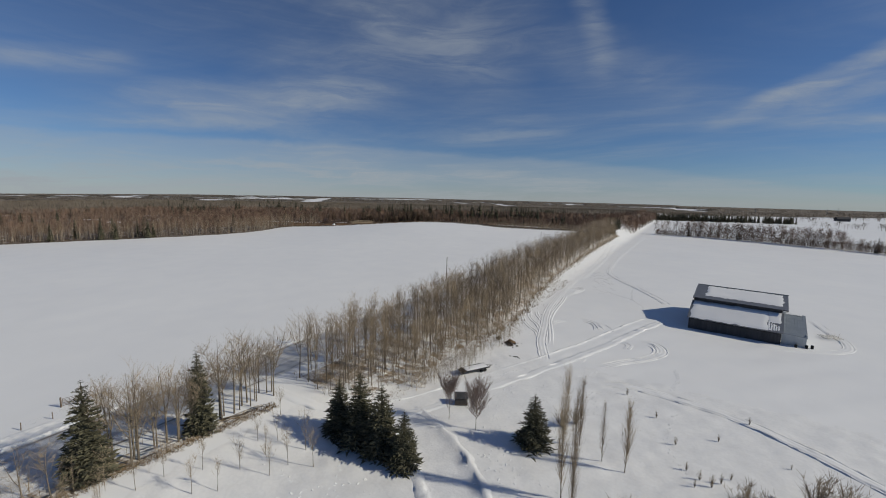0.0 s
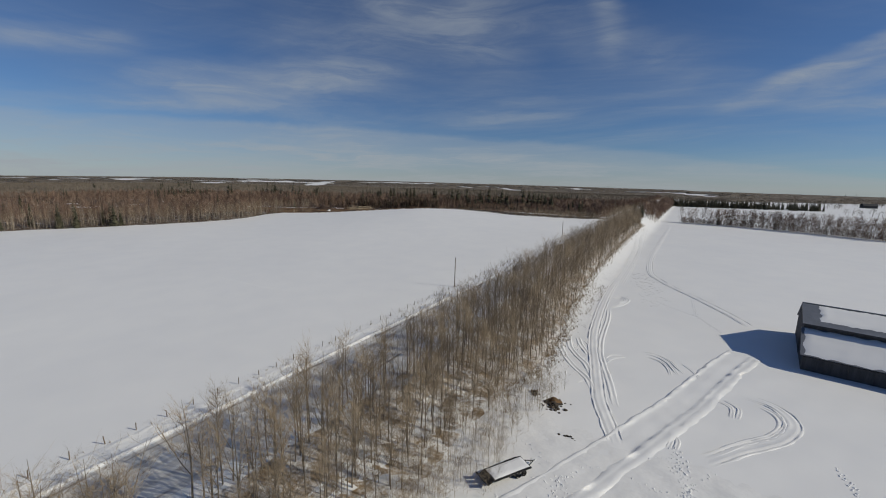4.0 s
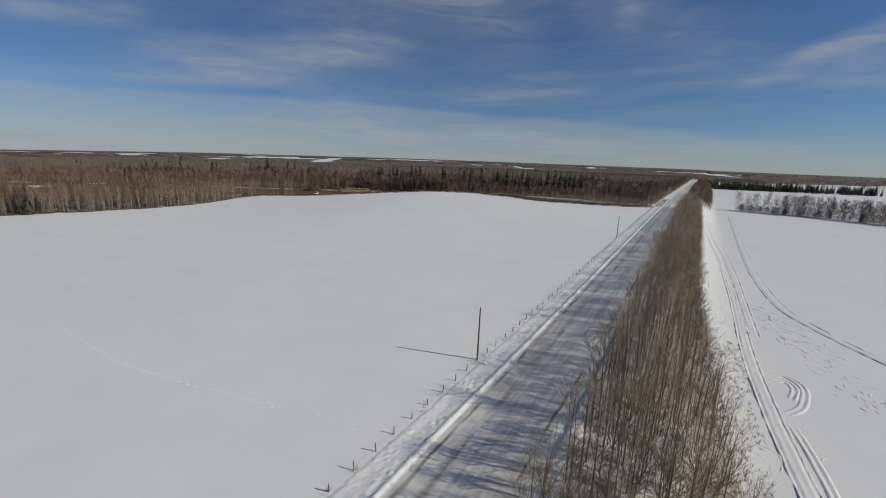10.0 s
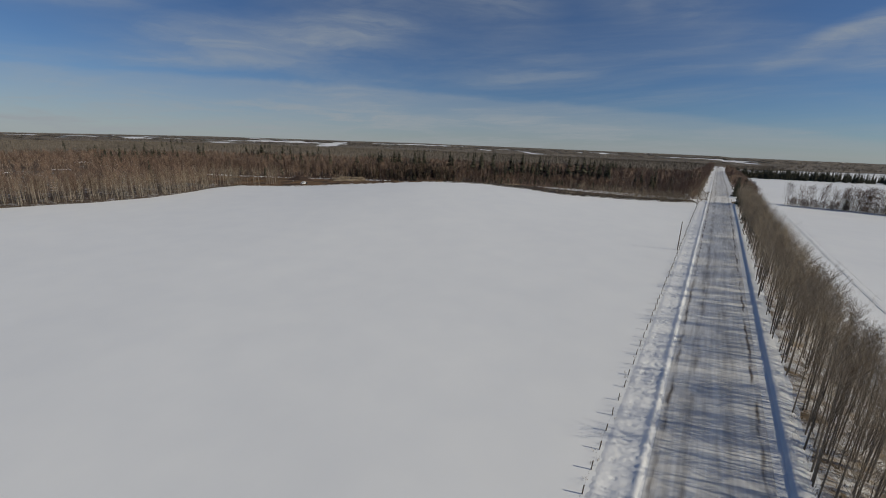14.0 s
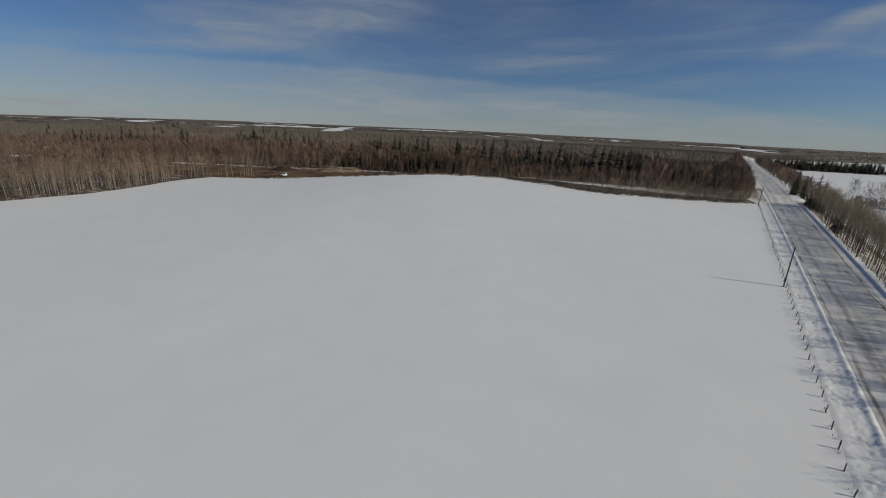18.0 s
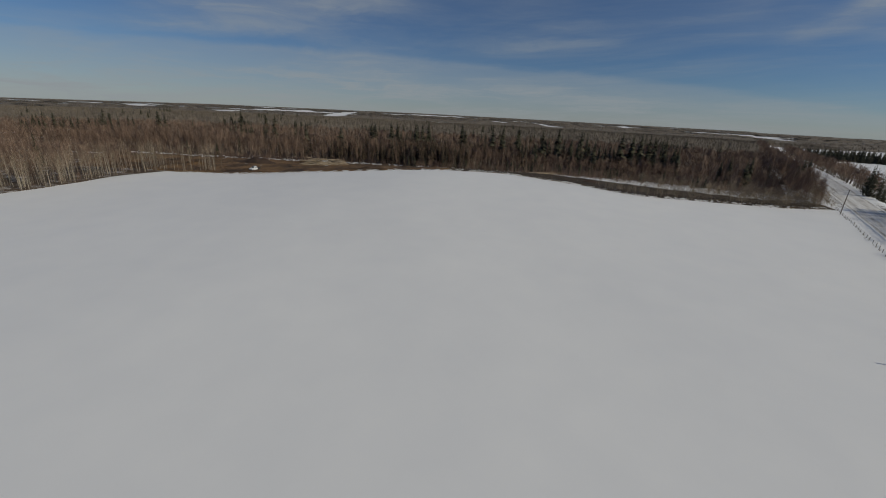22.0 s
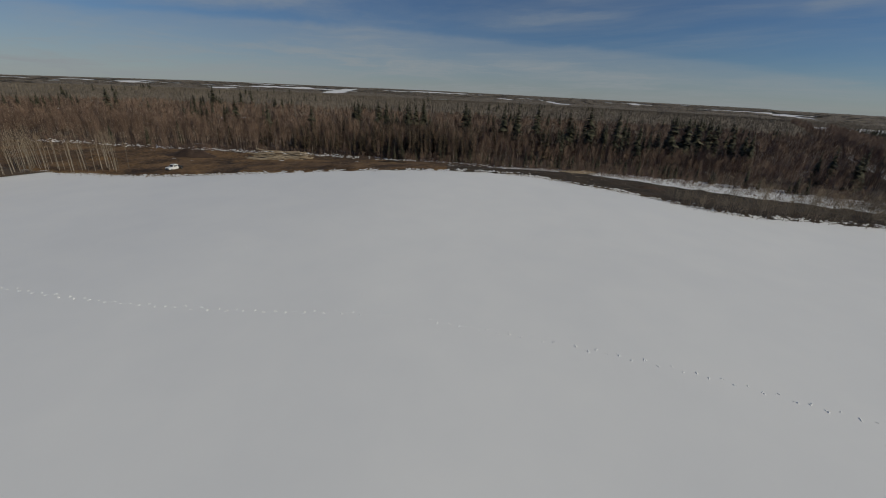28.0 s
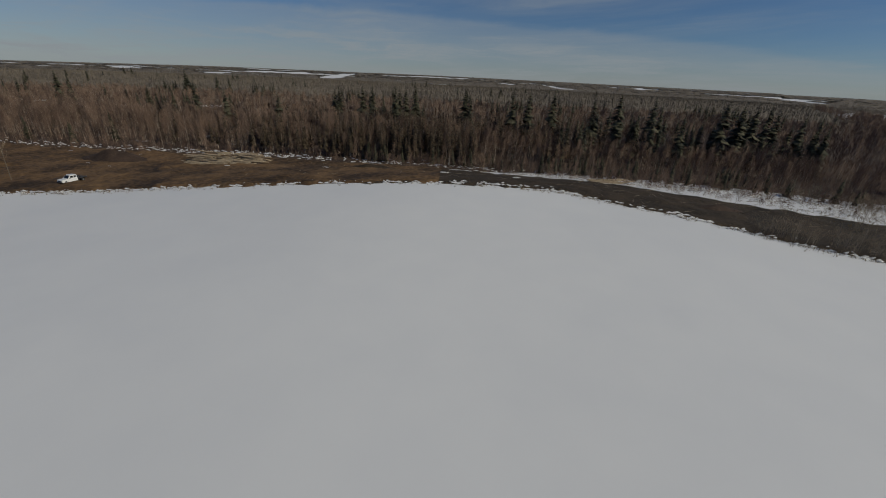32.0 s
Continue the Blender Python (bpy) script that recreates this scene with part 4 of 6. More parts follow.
for X, Y, h in [(78, 512, 12), (121, 500, 10), (205, 444, 13), (238, 414, 12), (262, 394, 12)]:
    spruce_tree(X, Y, h, 0.8, 3, "dark spruce standing in the far hedgerow", "spruces in the far hedgerow")


# ---- snow relief: lanes, ruts, verge, footprints ----
def curve_points(pts, step):
    P = [Vector((x, y, 0)) for x, y in pts]
    P = [P[0] * 2 - P[1]] + P + [P[-1] * 2 - P[-2]]
    out = []
    for i in range(1, len(P) - 2):
        n = max(2, int((P[i + 1] - P[i]).length / step))
        for k in range(n):
            t = k / n
            a, b, c, d = P[i - 1:i + 3]
            out.append(0.5 * ((2 * b) + (c - a) * t + (2 * a - 5 * b + 4 * c - d) * t * t + (3 * b - a - 3 * c + d) * t ** 3))
    return out + [P[-2]]


def track(name, pts, profile, label, mat=None, step=0.7, rough=0.8, kind="structure", wander=0.0):
    """Snow relief along a line; profile: rows of offset and height."""
    line = curve_points(pts, step)
    V, T, n, reach = [], [], len(profile), min(7.0, len(line) / 6)
    for i, p in enumerate(line):
        d = (line[min(i + 1, len(line) - 1)] - line[max(i - 1, 0)]).normalized()
        s = Vector((d.y, -d.x, 0))
        sway = wander * noise.noise((i * 0.08, pts[0][0], 2))
        fade = min(1, 0.25 + i / reach, 0.25 + (len(line) - 1 - i) / reach)
        for k, (o, h) in enumerate(profile):
            q = p + s * (o * (1 + 0.14 * noise.noise((i * 0.35, k * 1.7, 6))) + sway)
            f = 1 + rough * (noise.noise((q.x * 0.9, q.y * 0.9, k)) + noise.noise((q.x * 0.25, q.y * 0.25, k + 9)))
            z = gz(q.x, q.y) - 0.06 + (0.0 if k in (0, n - 1) else (0.12 + h * max(0.1, f)) * fade)
            V.append((q.x, q.y, z))
    for i in range(len(line) - 1):
        for k in range(n - 1):
            o = i * n + k
            T += [(o, o + 1, o + n + 1), (o, o + n + 1, o + n)]
    return tagged(new(name, tri_mesh(name, V, T, mat or SNOW, smooth_faces=True)), label, "snow", kind=kind)


LANE = [(-2.7, 0), (-2.35, 0.05), (-2.1, 0.13), (-1.85, -0.02), (-1.3, -0.04), (-0.8, -0.05), (-0.4, -0.03), (0.4, -0.03), (0.9, -0.05), (1.4, -0.04), (1.8, -0.02), (2.05, 0.1), (2.35, 0.05), (2.9, 0.06), (3.3, 0.13), (3.7, 0.03), (4.1, 0)]
RUTS = [(-1.35, 0), (-1.16, 0.085), (-1.02, -0.03), (-0.74, -0.03), (-0.58, 0.06), (-0.3, 0.01), (0.3, 0.01), (0.58, 0.06), (0.74, -0.03), (1.02, -0.03), (1.16, 0.085), (1.35, 0)]
GROOVE = [(-0.8, 0), (-0.55, 0.03), (-0.36, 0.1), (-0.17, -0.03), (0.17, -0.03), (0.36, 0.09), (0.55, 0.03), (0.8, 0)]
NARROW = [(-0.42, 0), (-0.27, 0.055), (-0.12, -0.02), (0.12, -0.02), (0.27, 0.055), (0.42, 0)]
track("plowed_lane", [(7.6, 44.5), (15, 44.8), (24, 47.5), (31, 52.5), (36.2, 63), (39.3, 70), (42.6, 77.5), (48.3, 91.5), (54, 106), (60, 124), (65.2, 138)], LANE, "plowed snow lane with banks leading to the barn", SNOW, 0.8, 0.1)
track("yard_drive", [(31, 50.5), (38, 47.5), (44.5, 43.5), (50, 38.5), (54, 32), (57, 24)], [(-4.6, 0), (-4.0, 0.18), (-3.5, 0.22), (-3.1, 0.03), (-1.2, 0.05), (0, 0.02), (1.2, 0.05), (3.1, 0.02), (3.4, 0.14), (3.7, 0.26), (4.1, 0.2), (4.6, 0.28), (5.2, 0)], "packed snow driveway with plowed edges", TRODDEN, 0.8)
track("wheel_ruts", [(46.6, 85.5), (44.2, 91), (41.6, 98), (39.8, 105.0), (37.9, 113.3), (35.9, 122.1), (34.1, 132.8), (32.2, 152.0), (30.6, 179.3), (30.4, 210.9), (29.4, 246), (27.8, 280), (24, 330), (19.4, 412)], RUTS, "pair of wheel ruts in snow along the tree belt", wander=0.15)
for k, pts in enumerate(([(44.4, 97), (41.7, 106.4), (40.1, 111.3), (38.2, 117.7), (36.7, 127.7), (35.6, 142.2), (34.2, 152.4)],
                         [(40.3, 100), (38.3, 104.0), (36.4, 106.4), (33.7, 109.5), (31.0, 114.1), (29.4, 118.3), (29.0, 125.2)],
                         [(38.6, 106.5), (36.5, 110.6), (34.3, 113.4), (31.4, 118.4), (29.4, 125.4)],
                         [(36.2, 115.4), (34.8, 117.9), (33.2, 120.7), (31.8, 124.3)],
                         [(32.6, 186), (32.0, 215), (31.4, 246), (30, 280), (26.6, 335), (23, 400)])):
    track("wheel_ruts", pts, GROOVE if k < 4 else RUTS, "curving wheel rut beside the tree belt")
for pts in ([(32.5, 166.7), (35.3, 169.7), (37.7, 166.3), (36.4, 158.8), (33.8, 154.4)], [(32.9, 165.2), (35.2, 167.4), (36.4, 165.2), (35.3, 160.0)]):
    track("wheel_ruts", pts, GROOVE, "small curl of wheel rut in snow")
for pts in ([(45.5, 124.4), (48.8, 124.5), (51.1, 122.3), (52.7, 119.4), (54.0, 117.6)], [(46.2, 123.4), (48.8, 123.0), (50.8, 120.9), (52.2, 117.9), (53.0, 116.2)], [(46.5, 121.8), (49.2, 121.0), (51.0, 118.3), (51.8, 114.4)],
            [(39.3, 115.5), (40.1, 118.2), (42.7, 120.0)], [(39.9, 113.8), (40.9, 116.7), (43.0, 119.1)], [(53.6, 122.1), (55.6, 119.3), (56.7, 116.3)]):
    track("wheel_ruts", pts, NARROW, "short curved wheel rut beside the lane")
for pts in ([(58.9, 109.1), (60.8, 107.8), (60.6, 103.8)], [(59.8, 110.4), (61.9, 108.2), (61.4, 104.1)], [(50.7, 94.2), (52.6, 93.2), (52.3, 89.8)], [(51.6, 94.8), (53.4, 92.9), (53.2, 90.1)]):
    track("wheel_ruts", pts, NARROW, "curled wheel rut beside the lane")
track("wheel_ruts", [(56.3, 89.0), (61.1, 95.3), (65.5, 100.3), (67.5, 103.7), (68.8, 107.5), (68.1, 110.8), (66.3, 112.9), (63.1, 114.0)], RUTS, "wide looping wheel ruts in snow")
track("wheel_ruts", [(56.8, 90.6), (61.3, 96.9), (65.0, 101.3), (66.8, 104.7), (67.3, 107.2), (66.5, 109.7), (64.6, 111.4)], GROOVE, "wide looping wheel ruts in snow")
track("wheel_ruts", [(69.0, 158.5), (64.7, 168.0), (60.3, 176.1), (54.9, 186.3), (47.9, 197.2), (41.5, 212), (38.9, 232), (37.6, 262), (37.4, 300), (38, 378), (38.4, 455)], RUTS, "pair of wheel ruts across the snow field", wander=0.2)
track("wheel_ruts", [(57.6, 81.2), (65.6, 83), (74.1, 81.8), (82.9, 79.2), (90.2, 74.4), (96, 69.5), (104, 61)], [(o, h + 0.09) for o, h in RUTS], "wheel ruts across the snowy yard", wander=0.3)
track("wheel_ruts", [(108.4, 166), (109.4, 153), (110.6, 145), (109.4, 137), (104.8, 132), (97, 128.3), (88, 126)], RUTS, "wheel ruts looping round the barn")
scuff = random.Random(21)
ridge_v, ridge_t = [], []
for i in range(430):
    if i < 270:
        y0 = scuff.uniform(98, 215)
        x0 = float(np.interp(y0, [98, 130, 182, 215], [37, 32, 27.5, 25.5])) + scuff.gauss(0, 2.4)
        a, reach = scuff.gauss(1.8, 0.3), scuff.uniform(0.5, 1.6)
    else:
        y0 = scuff.uniform(163, 212)
        x0 = float(np.interp(y0, [163, 212], [47, 37])) + scuff.gauss(0, 3.2)
        a, reach = scuff.gauss(2.2, 0.45), scuff.uniform(0.5, 1.5)
    turn, wide, high = scuff.uniform(-0.35, 0.35), scuff.uniform(0.12, 0.24), scuff.uniform(0.07, 0.16)
    o = len(ridge_v)
    for k in range(5):
        f = math.sin(math.pi * k / 4)
        nx, ny = -math.sin(a), math.cos(a)
        z = gz(x0, y0)
        ridge_v += [(x0 - nx * wide, y0 - ny * wide, z - 0.03), (x0, y0, z + high * f - 0.02), (x0 + nx * wide, y0 + ny * wide, z - 0.03)]
        x0, y0, a = x0 + math.cos(a) * reach * 0.6, y0 + math.sin(a) * reach * 0.6, a + turn
    for k in range(4):
        q = o + k * 3
        ridge_t += [(q, q + 3, q + 4), (q, q + 4, q + 1), (q + 1, q + 4, q + 5), (q + 1, q + 5, q + 2)]
tagged(new("snow_scuffs", tri_mesh("snow_scuffs", ridge_v, ridge_t, SNOW, smooth_faces=True)), "churned small ridges of snow beside the ruts", "snow", kind="stuff")


def yard_z(X, Y):
    n = np.vectorize(lambda x, y: 0.07 * noise.noise((x * 0.55, y * 0.55, 2)) + 0.05 * noise.noise((x * 1.3, y * 1.3, 7)) + 0.12 * min(noise.noise((x * 0.8, y * 0.6, 9)) + 0.35, 0))
    rim = smooth(15.5, 19, X) * (1 - smooth(98, 102, X)) * smooth(-30, -26, Y) * (1 - smooth(84, 92, Y))
    return ground_z(X, Y) + (0.06 + 1.05 * n(X, Y)) * rim - 0.1 * (1 - rim)


sheet("yard_snow", np.linspace(15, 102, 125), np.linspace(-30, 92, 175), yard_z, YARDSNOW, label="trodden uneven snow covering the farm yard", category="snow")


def verge_z(X, Y):
    def lumps(x, y):
        soft = noise.noise((x * 0.5, y * 0.35, 4)) * 0.08
        clods = max(noise.noise((x * 2.1, y * 1.9, 0)) - 0.12, 0) * 0.42 * max(0, 0.5 + noise.noise((x * 0.3, y * 0.16, 8)))
        pits = min(noise.noise((x * 1.7, y * 1.4, 5)) + 0.3, 0) * 0.45
        return soft + clods + pits
    n = np.vectorize(lumps)
    rise = smooth(-8.9, -8.0, X) * (1 - smooth(-4.5, -4.2, X))
    return ground_z(X, Y) - 0.03 + (0.12 + n(X, Y)) * rise - 0.08 * (X > -4.2)


sheet("verge", np.linspace(-8.9, -4.15, 23), np.arange(-20, 402, 0.34), verge_z, VERGESNOW, label="lumpy trodden snow verge between road and fence", category="snow")
track("cut_bank", [(8.35, y) for y in range(118, 409, 6)], [(-0.75, 0), (-0.3, 0.02), (-0.06, 0.05), (0.12, 0.36), (0.45, 0.4), (0.9, 0.3), (1.5, 0.15), (2.1, 0)], "steep plow-cut snow bank along the road", SNOW, 0.9, 0.18)


def litter_sheet(name, y0, y1, left, right, mat, label, step=0.9):
    """Ground cover between two wandering lines."""
    ys = np.arange(y0, y1, step)
    V, n = [], 14
    for i, y in enumerate(ys):
        a, b = left(y), right(y)
        for k in range(n + 1):
            x = a + (b - a) * k / n + 0.6 * noise.noise((k * 1.3, y * 0.4, 3))
            rim = k in (0, n) or i in (0, len(ys) - 1)
            V.append((x, y, gz(x, y) + (-0.12 if rim else 0.05 + 0.05 * abs(noise.noise((x * 0.7, y * 0.7, 1))))))
    T = []
    for i in range(len(ys) - 1):
        for k in range(n):
            o = i * (n + 1) + k
            T += [(o, o + 1, o + n + 2), (o, o + n + 2, o + n + 1)]
    return tagged(new(name, tri_mesh(name, V, T, mat, smooth_faces=True)), label, "ground", kind="structure")


litter_sheet("belt_floor", 47, 408, lambda y: 10.2, lambda y: belt_right(y) + 0.8 + 1.5 * noise.noise((y * 0.12, 0, 5)), BELTFLOOR, "snow pierced by dry tan grass under the aspens")
litter_sheet("yard_edge_turf", -14, 39, lambda y: float(np.interp(y, [-14, 15, 28, 39], [7.6, 8.6, 11.2, 13.4])), lambda y: float(np.interp(y, [-14, 15, 28, 39], [11.9, 12.6, 13.6, 13.9])) + 0.9 * noise.noise((y * 0.3, 0, 2)), BELTFLOOR, "matted brown grass under the yard edge trees")


def footprints(name, pts, gap, label, size=0.28):
    V, T = [], []
    line = curve_points(pts, gap)
    for i, p in enumerate(line):
        d = (line[min(i + 1, len(line) - 1)] - line[max(i - 1, 0)]).normalized()
        q = p + Vector((d.y, -d.x, 0)) * (0.22 if i % 2 else -0.22) + Vector((rng.uniform(-0.1, 0.1), rng.uniform(-0.1, 0.1), 0))
        z = gz(q.x, q.y) + (0.06 if 18 < q.x < 99 and -27 < q.y < 86 else 0.0)
        for _ in range(3):
            o = len(V)
            cx, cy, r = q.x + rng.uniform(-1, 1) * size * 0.7, q.y + rng.uniform(-1, 1) * size * 0.7, size * rng.uniform(0.35, 0.7)
            V += [(cx + math.cos(k * 1.257) * r, cy + math.sin(k * 1.257) * r, z - 0.02) for k in range(5)] + [(cx, cy, z + r * rng.uniform(0.3, 0.6))]
            T += [(o + k, o + (k + 1) % 5, o + 5) for k in range(5)]
    return tagged(new(name, tri_mesh(name, V, T, SNOW)), label, "tracks", kind="stuff")


footprints("animal_tracks", [(-155.3, 230.3), (-137.9, 238.5), (-122.2, 248.0), (-109.5, 256.8), (-97.0, 263.3), (-80.9, 269.7), (-69.6, 273.2), (-58.1, 276.1)], 1.2, "line of animal tracks across the snow field", 0.27)
footprints("animal_tracks", [(-82, 99.5), (-72.8, 100.4), (-55.3, 101.4), (-38.1, 105.4), (-25.1, 109.0), (-10.6, 113.4)], 0.9, "line of animal tracks across the snow field", 0.27)
for pts in ([(45, 52), (47, 60), (49, 66), (50, 74)], [(46.5, 53), (49, 61), (52, 70)], [(56, 62), (60, 69), (58, 76)], [(24, 30), (31, 30), (37, 27)], [(33, 36), (36, 31), (36, 24)], [(30, 24), (33, 30), (38, 35)], [(40, 34), (34, 28), (27, 20)], [(72, 76), (71, 66), (74, 58)], [(49, 48), (51, 56), (56, 60)]):
    footprints("foot_tracks", pts, 0.8, "footprints in the yard snow", 0.26)
walks = random.Random(5)
for _ in range(34):
    x, y, a = walks.uniform(36, 58), walks.uniform(40, 80), walks.uniform(0, 6.28)
    pts = [(x, y)]
    for _ in range(3):
        a += walks.uniform(-0.7, 0.7)
        x, y = x + math.cos(a) * 3.5, y + math.sin(a) * 3.5
        pts.append((x, y))
    footprints("foot_tracks", pts, 0.7, "footprints in the yard snow", 0.24)
footprints("foot_tracks", [(46.6, 168.7), (51.8, 164.0), (56.6, 160.1), (59.7, 153.6), (61.4, 150.3), (61.0, 145.2), (63.2, 141.3)], 0.6, "trodden footpath in snow by the barn", 0.3)
footprints("foot_tracks", [(55.1, 184.9), (55.7, 170.2), (56.9, 158.5)], 0.9, "footprints in snow by the barn", 0.3)
footprints("foot_tracks", [(71.2, 85.9), (72.3, 90.1), (72.3, 94), (71.6, 97.6)], 0.45, "short trampled line of pushed snow", 0.34)
for pts in ([(53.8, 89.8), (54.2, 84.5), (55.7, 78.3), (57.3, 73.7)], [(54.5, 88), (55.0, 83), (56.3, 77), (57, 70)], [(49.5, 85.6), (51.8, 87.5), (54, 86)], [(52.8, 90.5), (53.3, 86), (54.6, 81)], [(43.6, 69.5), (44.6, 64.2), (45.6, 60.1), (46, 56)], [(44.4, 70), (45.3, 65), (46.0, 61)]):
    footprints("foot_tracks", pts, 0.55, "trampled footprints in the yard snow", 0.32)
footprints("foot_tracks", [(50, 52), (54, 46), (58, 41), (62, 35)], 0.9, "footprints in the yard snow")


# ---- dry grass ----
def tufts(name, spots, label, low=0.3, high=0.8):
    V, T = [], []
    for x, y in spots:
        z = gz(x, y)
        for _ in range(7):
            a, ln = rng.uniform(0, 6.28), rng.uniform(low, high)
            bx, by = x + rng.uniform(-0.25, 0.25), y + rng.uniform(-0.25, 0.25)
            o = len(V)
            w = 0.025
            V += [(bx - w * math.sin(a), by + w * math.cos(a), z - 0.05), (bx + w * math.sin(a), by - w * math.cos(a), z - 0.05),
                  (bx + math.cos(a) * ln * 0.5, by + math.sin(a) * ln * 0.5, z + ln)]
            T.append((o, o + 1, o + 2))
    return tagged(new(name, tri_mesh(name, V, T, GRASS)), label, "grass", kind="stuff")


tufts("dry_grass", [(np.interp(y, [0, 15, 28, 38], [12, 12.3, 13.6, 14.6]) + rng.gauss(0.2, 0.5), y) for y in np.linspace(-10, 39, 1800)], "strip of dry brown grass along the yard edge", 0.12, 0.4)
tufts("dry_grass", [(belt_right(y) + rng.gauss(0.6, 0.9), y) for y in np.linspace(88, 408, 2200)], "dry tan grass along the belt's field side", 0.4, 1.1)
tufts("dry_grass", [(rng.uniform(9, 30), rng.uniform(46, 180)) for _ in range(3200)], "thin dry grass under the aspens", 0.2, 0.6)
tufts("dry_grass", [(-9.0 + rng.gauss(0, 0.25), rng.uniform(20, 396)) for _ in range(160)], "dry grass tufts along the fence line", 0.2, 0.5)
fe = np.array(FIELD_EDGE)
edge_spots = []
for _ in range(2400):
    k = rng.randrange(len(fe) - 1)
    q = fe[k] + (fe[k + 1] - fe[k]) * rng.random()
    edge_spots.append(on_field(q[0] + rng.gauss(0, 0.8), q[1] + rng.gauss(0.5, 1.0)))
tufts("dry_grass", edge_spots, "dry weeds along the edge of the clearing", 0.15, 0.6)


# ---- fence, poles and gate ----
def tube_mesh(name, path, radii, mat, sides=6):
    return tri_mesh(name, *tube(path, radii, sides), mat, smooth_faces=True)


fence = empty("fence", pose(0, 0, 0), "wire fence on weathered wooden posts along the field", "fence")
POST = tube_mesh("post", [(0, 0, -0.3), (0, 0, 1.02), (0, 0, 1.07)], [0.065, 0.06, 0.045], POLEWOOD, 7)
post_tops = []
y = 14.5
while y < 397:
    x = -9.0 + rng.uniform(-0.1, 0.1)
    ob = attach("post", POST, fence)
    ob.matrix_local = Matrix.Translation((x, y, gz(x, y))) @ pose(0, 0, 0, rng.uniform(-4, 4), rng.uniform(-4, 4), rng.uniform(0, 360)) @ Matrix.Diagonal((1, 1, rng.uniform(0.85, 1.12), 1))
    post_tops.append((x, y, gz(x, y)))
    y += 3.55 + rng.uniform(-0.15, 0.15)
for h in (0.4, 0.65, 0.9):
    attach("wire", tube_mesh("wire", [(x, y, z + h) for x, y, z in post_tops], [0.002] * len(post_tops), STEEL, 3), fence)
fence2 = empty("edge_fence", pose(0, 0, 0), "sparse wooden fence posts along the clearing", "fence")
for i in range(20):
    x, y = on_field(78 + i * 3.8, 368.0 + 0.06 * i * i * 0.2 + rng.uniform(-0.2, 0.2))
    ob = attach("post", POST, fence2)
    ob.matrix_local = Matrix.Translation((x, y, gz(x, y))) @ pose(0, 0, 0, rng.uniform(-5, 5), rng.uniform(-5, 5), 0)

POLE = tube_mesh("shaft", [(0, 0, -0.5), (0, 0, 4.5), (0, 0, 9.2), (0, 0, 9.35)], [0.155, 0.135, 0.11, 0.07], POLEWOOD, 9)
for i, (y, lean) in enumerate([(135.7, 0.3), (259.8, -0.8), (384, 0.5), (508, 0.6), (632, -0.4)]):
    p = empty("utility_pole", pose(-9.4, y, gz(-9.4, y), 0, lean, 0), "plain weathered wooden pole beside the field fence", "pole", "poles along the road")
    attach("shaft", POLE, p)
    bm = box(0.07, 0.05, 0.24, (0.13, 0, 9.05), 0.008)
    part("bracket", bm, STEEL, p, "small steel bracket")
    part("marker", box(0.03, 0.14, 0.3, (0.15, 0, 1.6), 0.004), STEEL, p, "small metal tag")


def farm_gate(x0, y0, x1, y1):
    ln = math.hypot(x1 - x0, y1 - y0)
    g = empty("farm_gate", pose(x0, y0, min(gz(x0, y0), gz(x1, y1)) + 0.05, 0, 0, math.degrees(math.atan2(y1 - y0, x1 - x0))), "dark weathered pipe gate closed at the field", "gate")
    for k in range(6):
        z = 0.2 + k * 0.22
        attach("rail", tube_mesh("rail", [(0.1, 0, z), (ln, 0, z)], [0.035, 0.035], POLEWOOD), g)
    for x in (0.1, ln * 0.35, ln * 0.68, ln):
        attach("upright", tube_mesh("upright", [(x, 0, 0.15), (x, 0, 1.35)], [0.035, 0.035], POLEWOOD), g)
    attach("gate_post", tube_mesh("gate_post", [(-0.12, 0, -0.4), (-0.12, 0, 1.6)], [0.12, 0.11], POLEWOOD, 8), g, "thick weathered gate post")


farm_gate(-12.4, 19.9, -11.0, 25.7)


# ---- barn ----
def slab(corners, thick, bm=None):
    """A plate on four corners, thickened downwards along its normal."""
    bm = bm or bmesh.new()
    c = [Vector(p) for p in corners]
    n = (c[1] - c[0]).cross(c[3] - c[0]).normalized() * thick
    v = [bm.verts.new(p) for p in c] + [bm.verts.new(p - n) for p in c]
    for f in ((0, 1, 2, 3), (7, 6, 5, 4), (0, 4, 5, 1), (1, 5, 6, 2), (2, 6, 7, 3), (3, 7, 4, 0)):
        bm.faces.new([v[i] for i in f])
    return bm


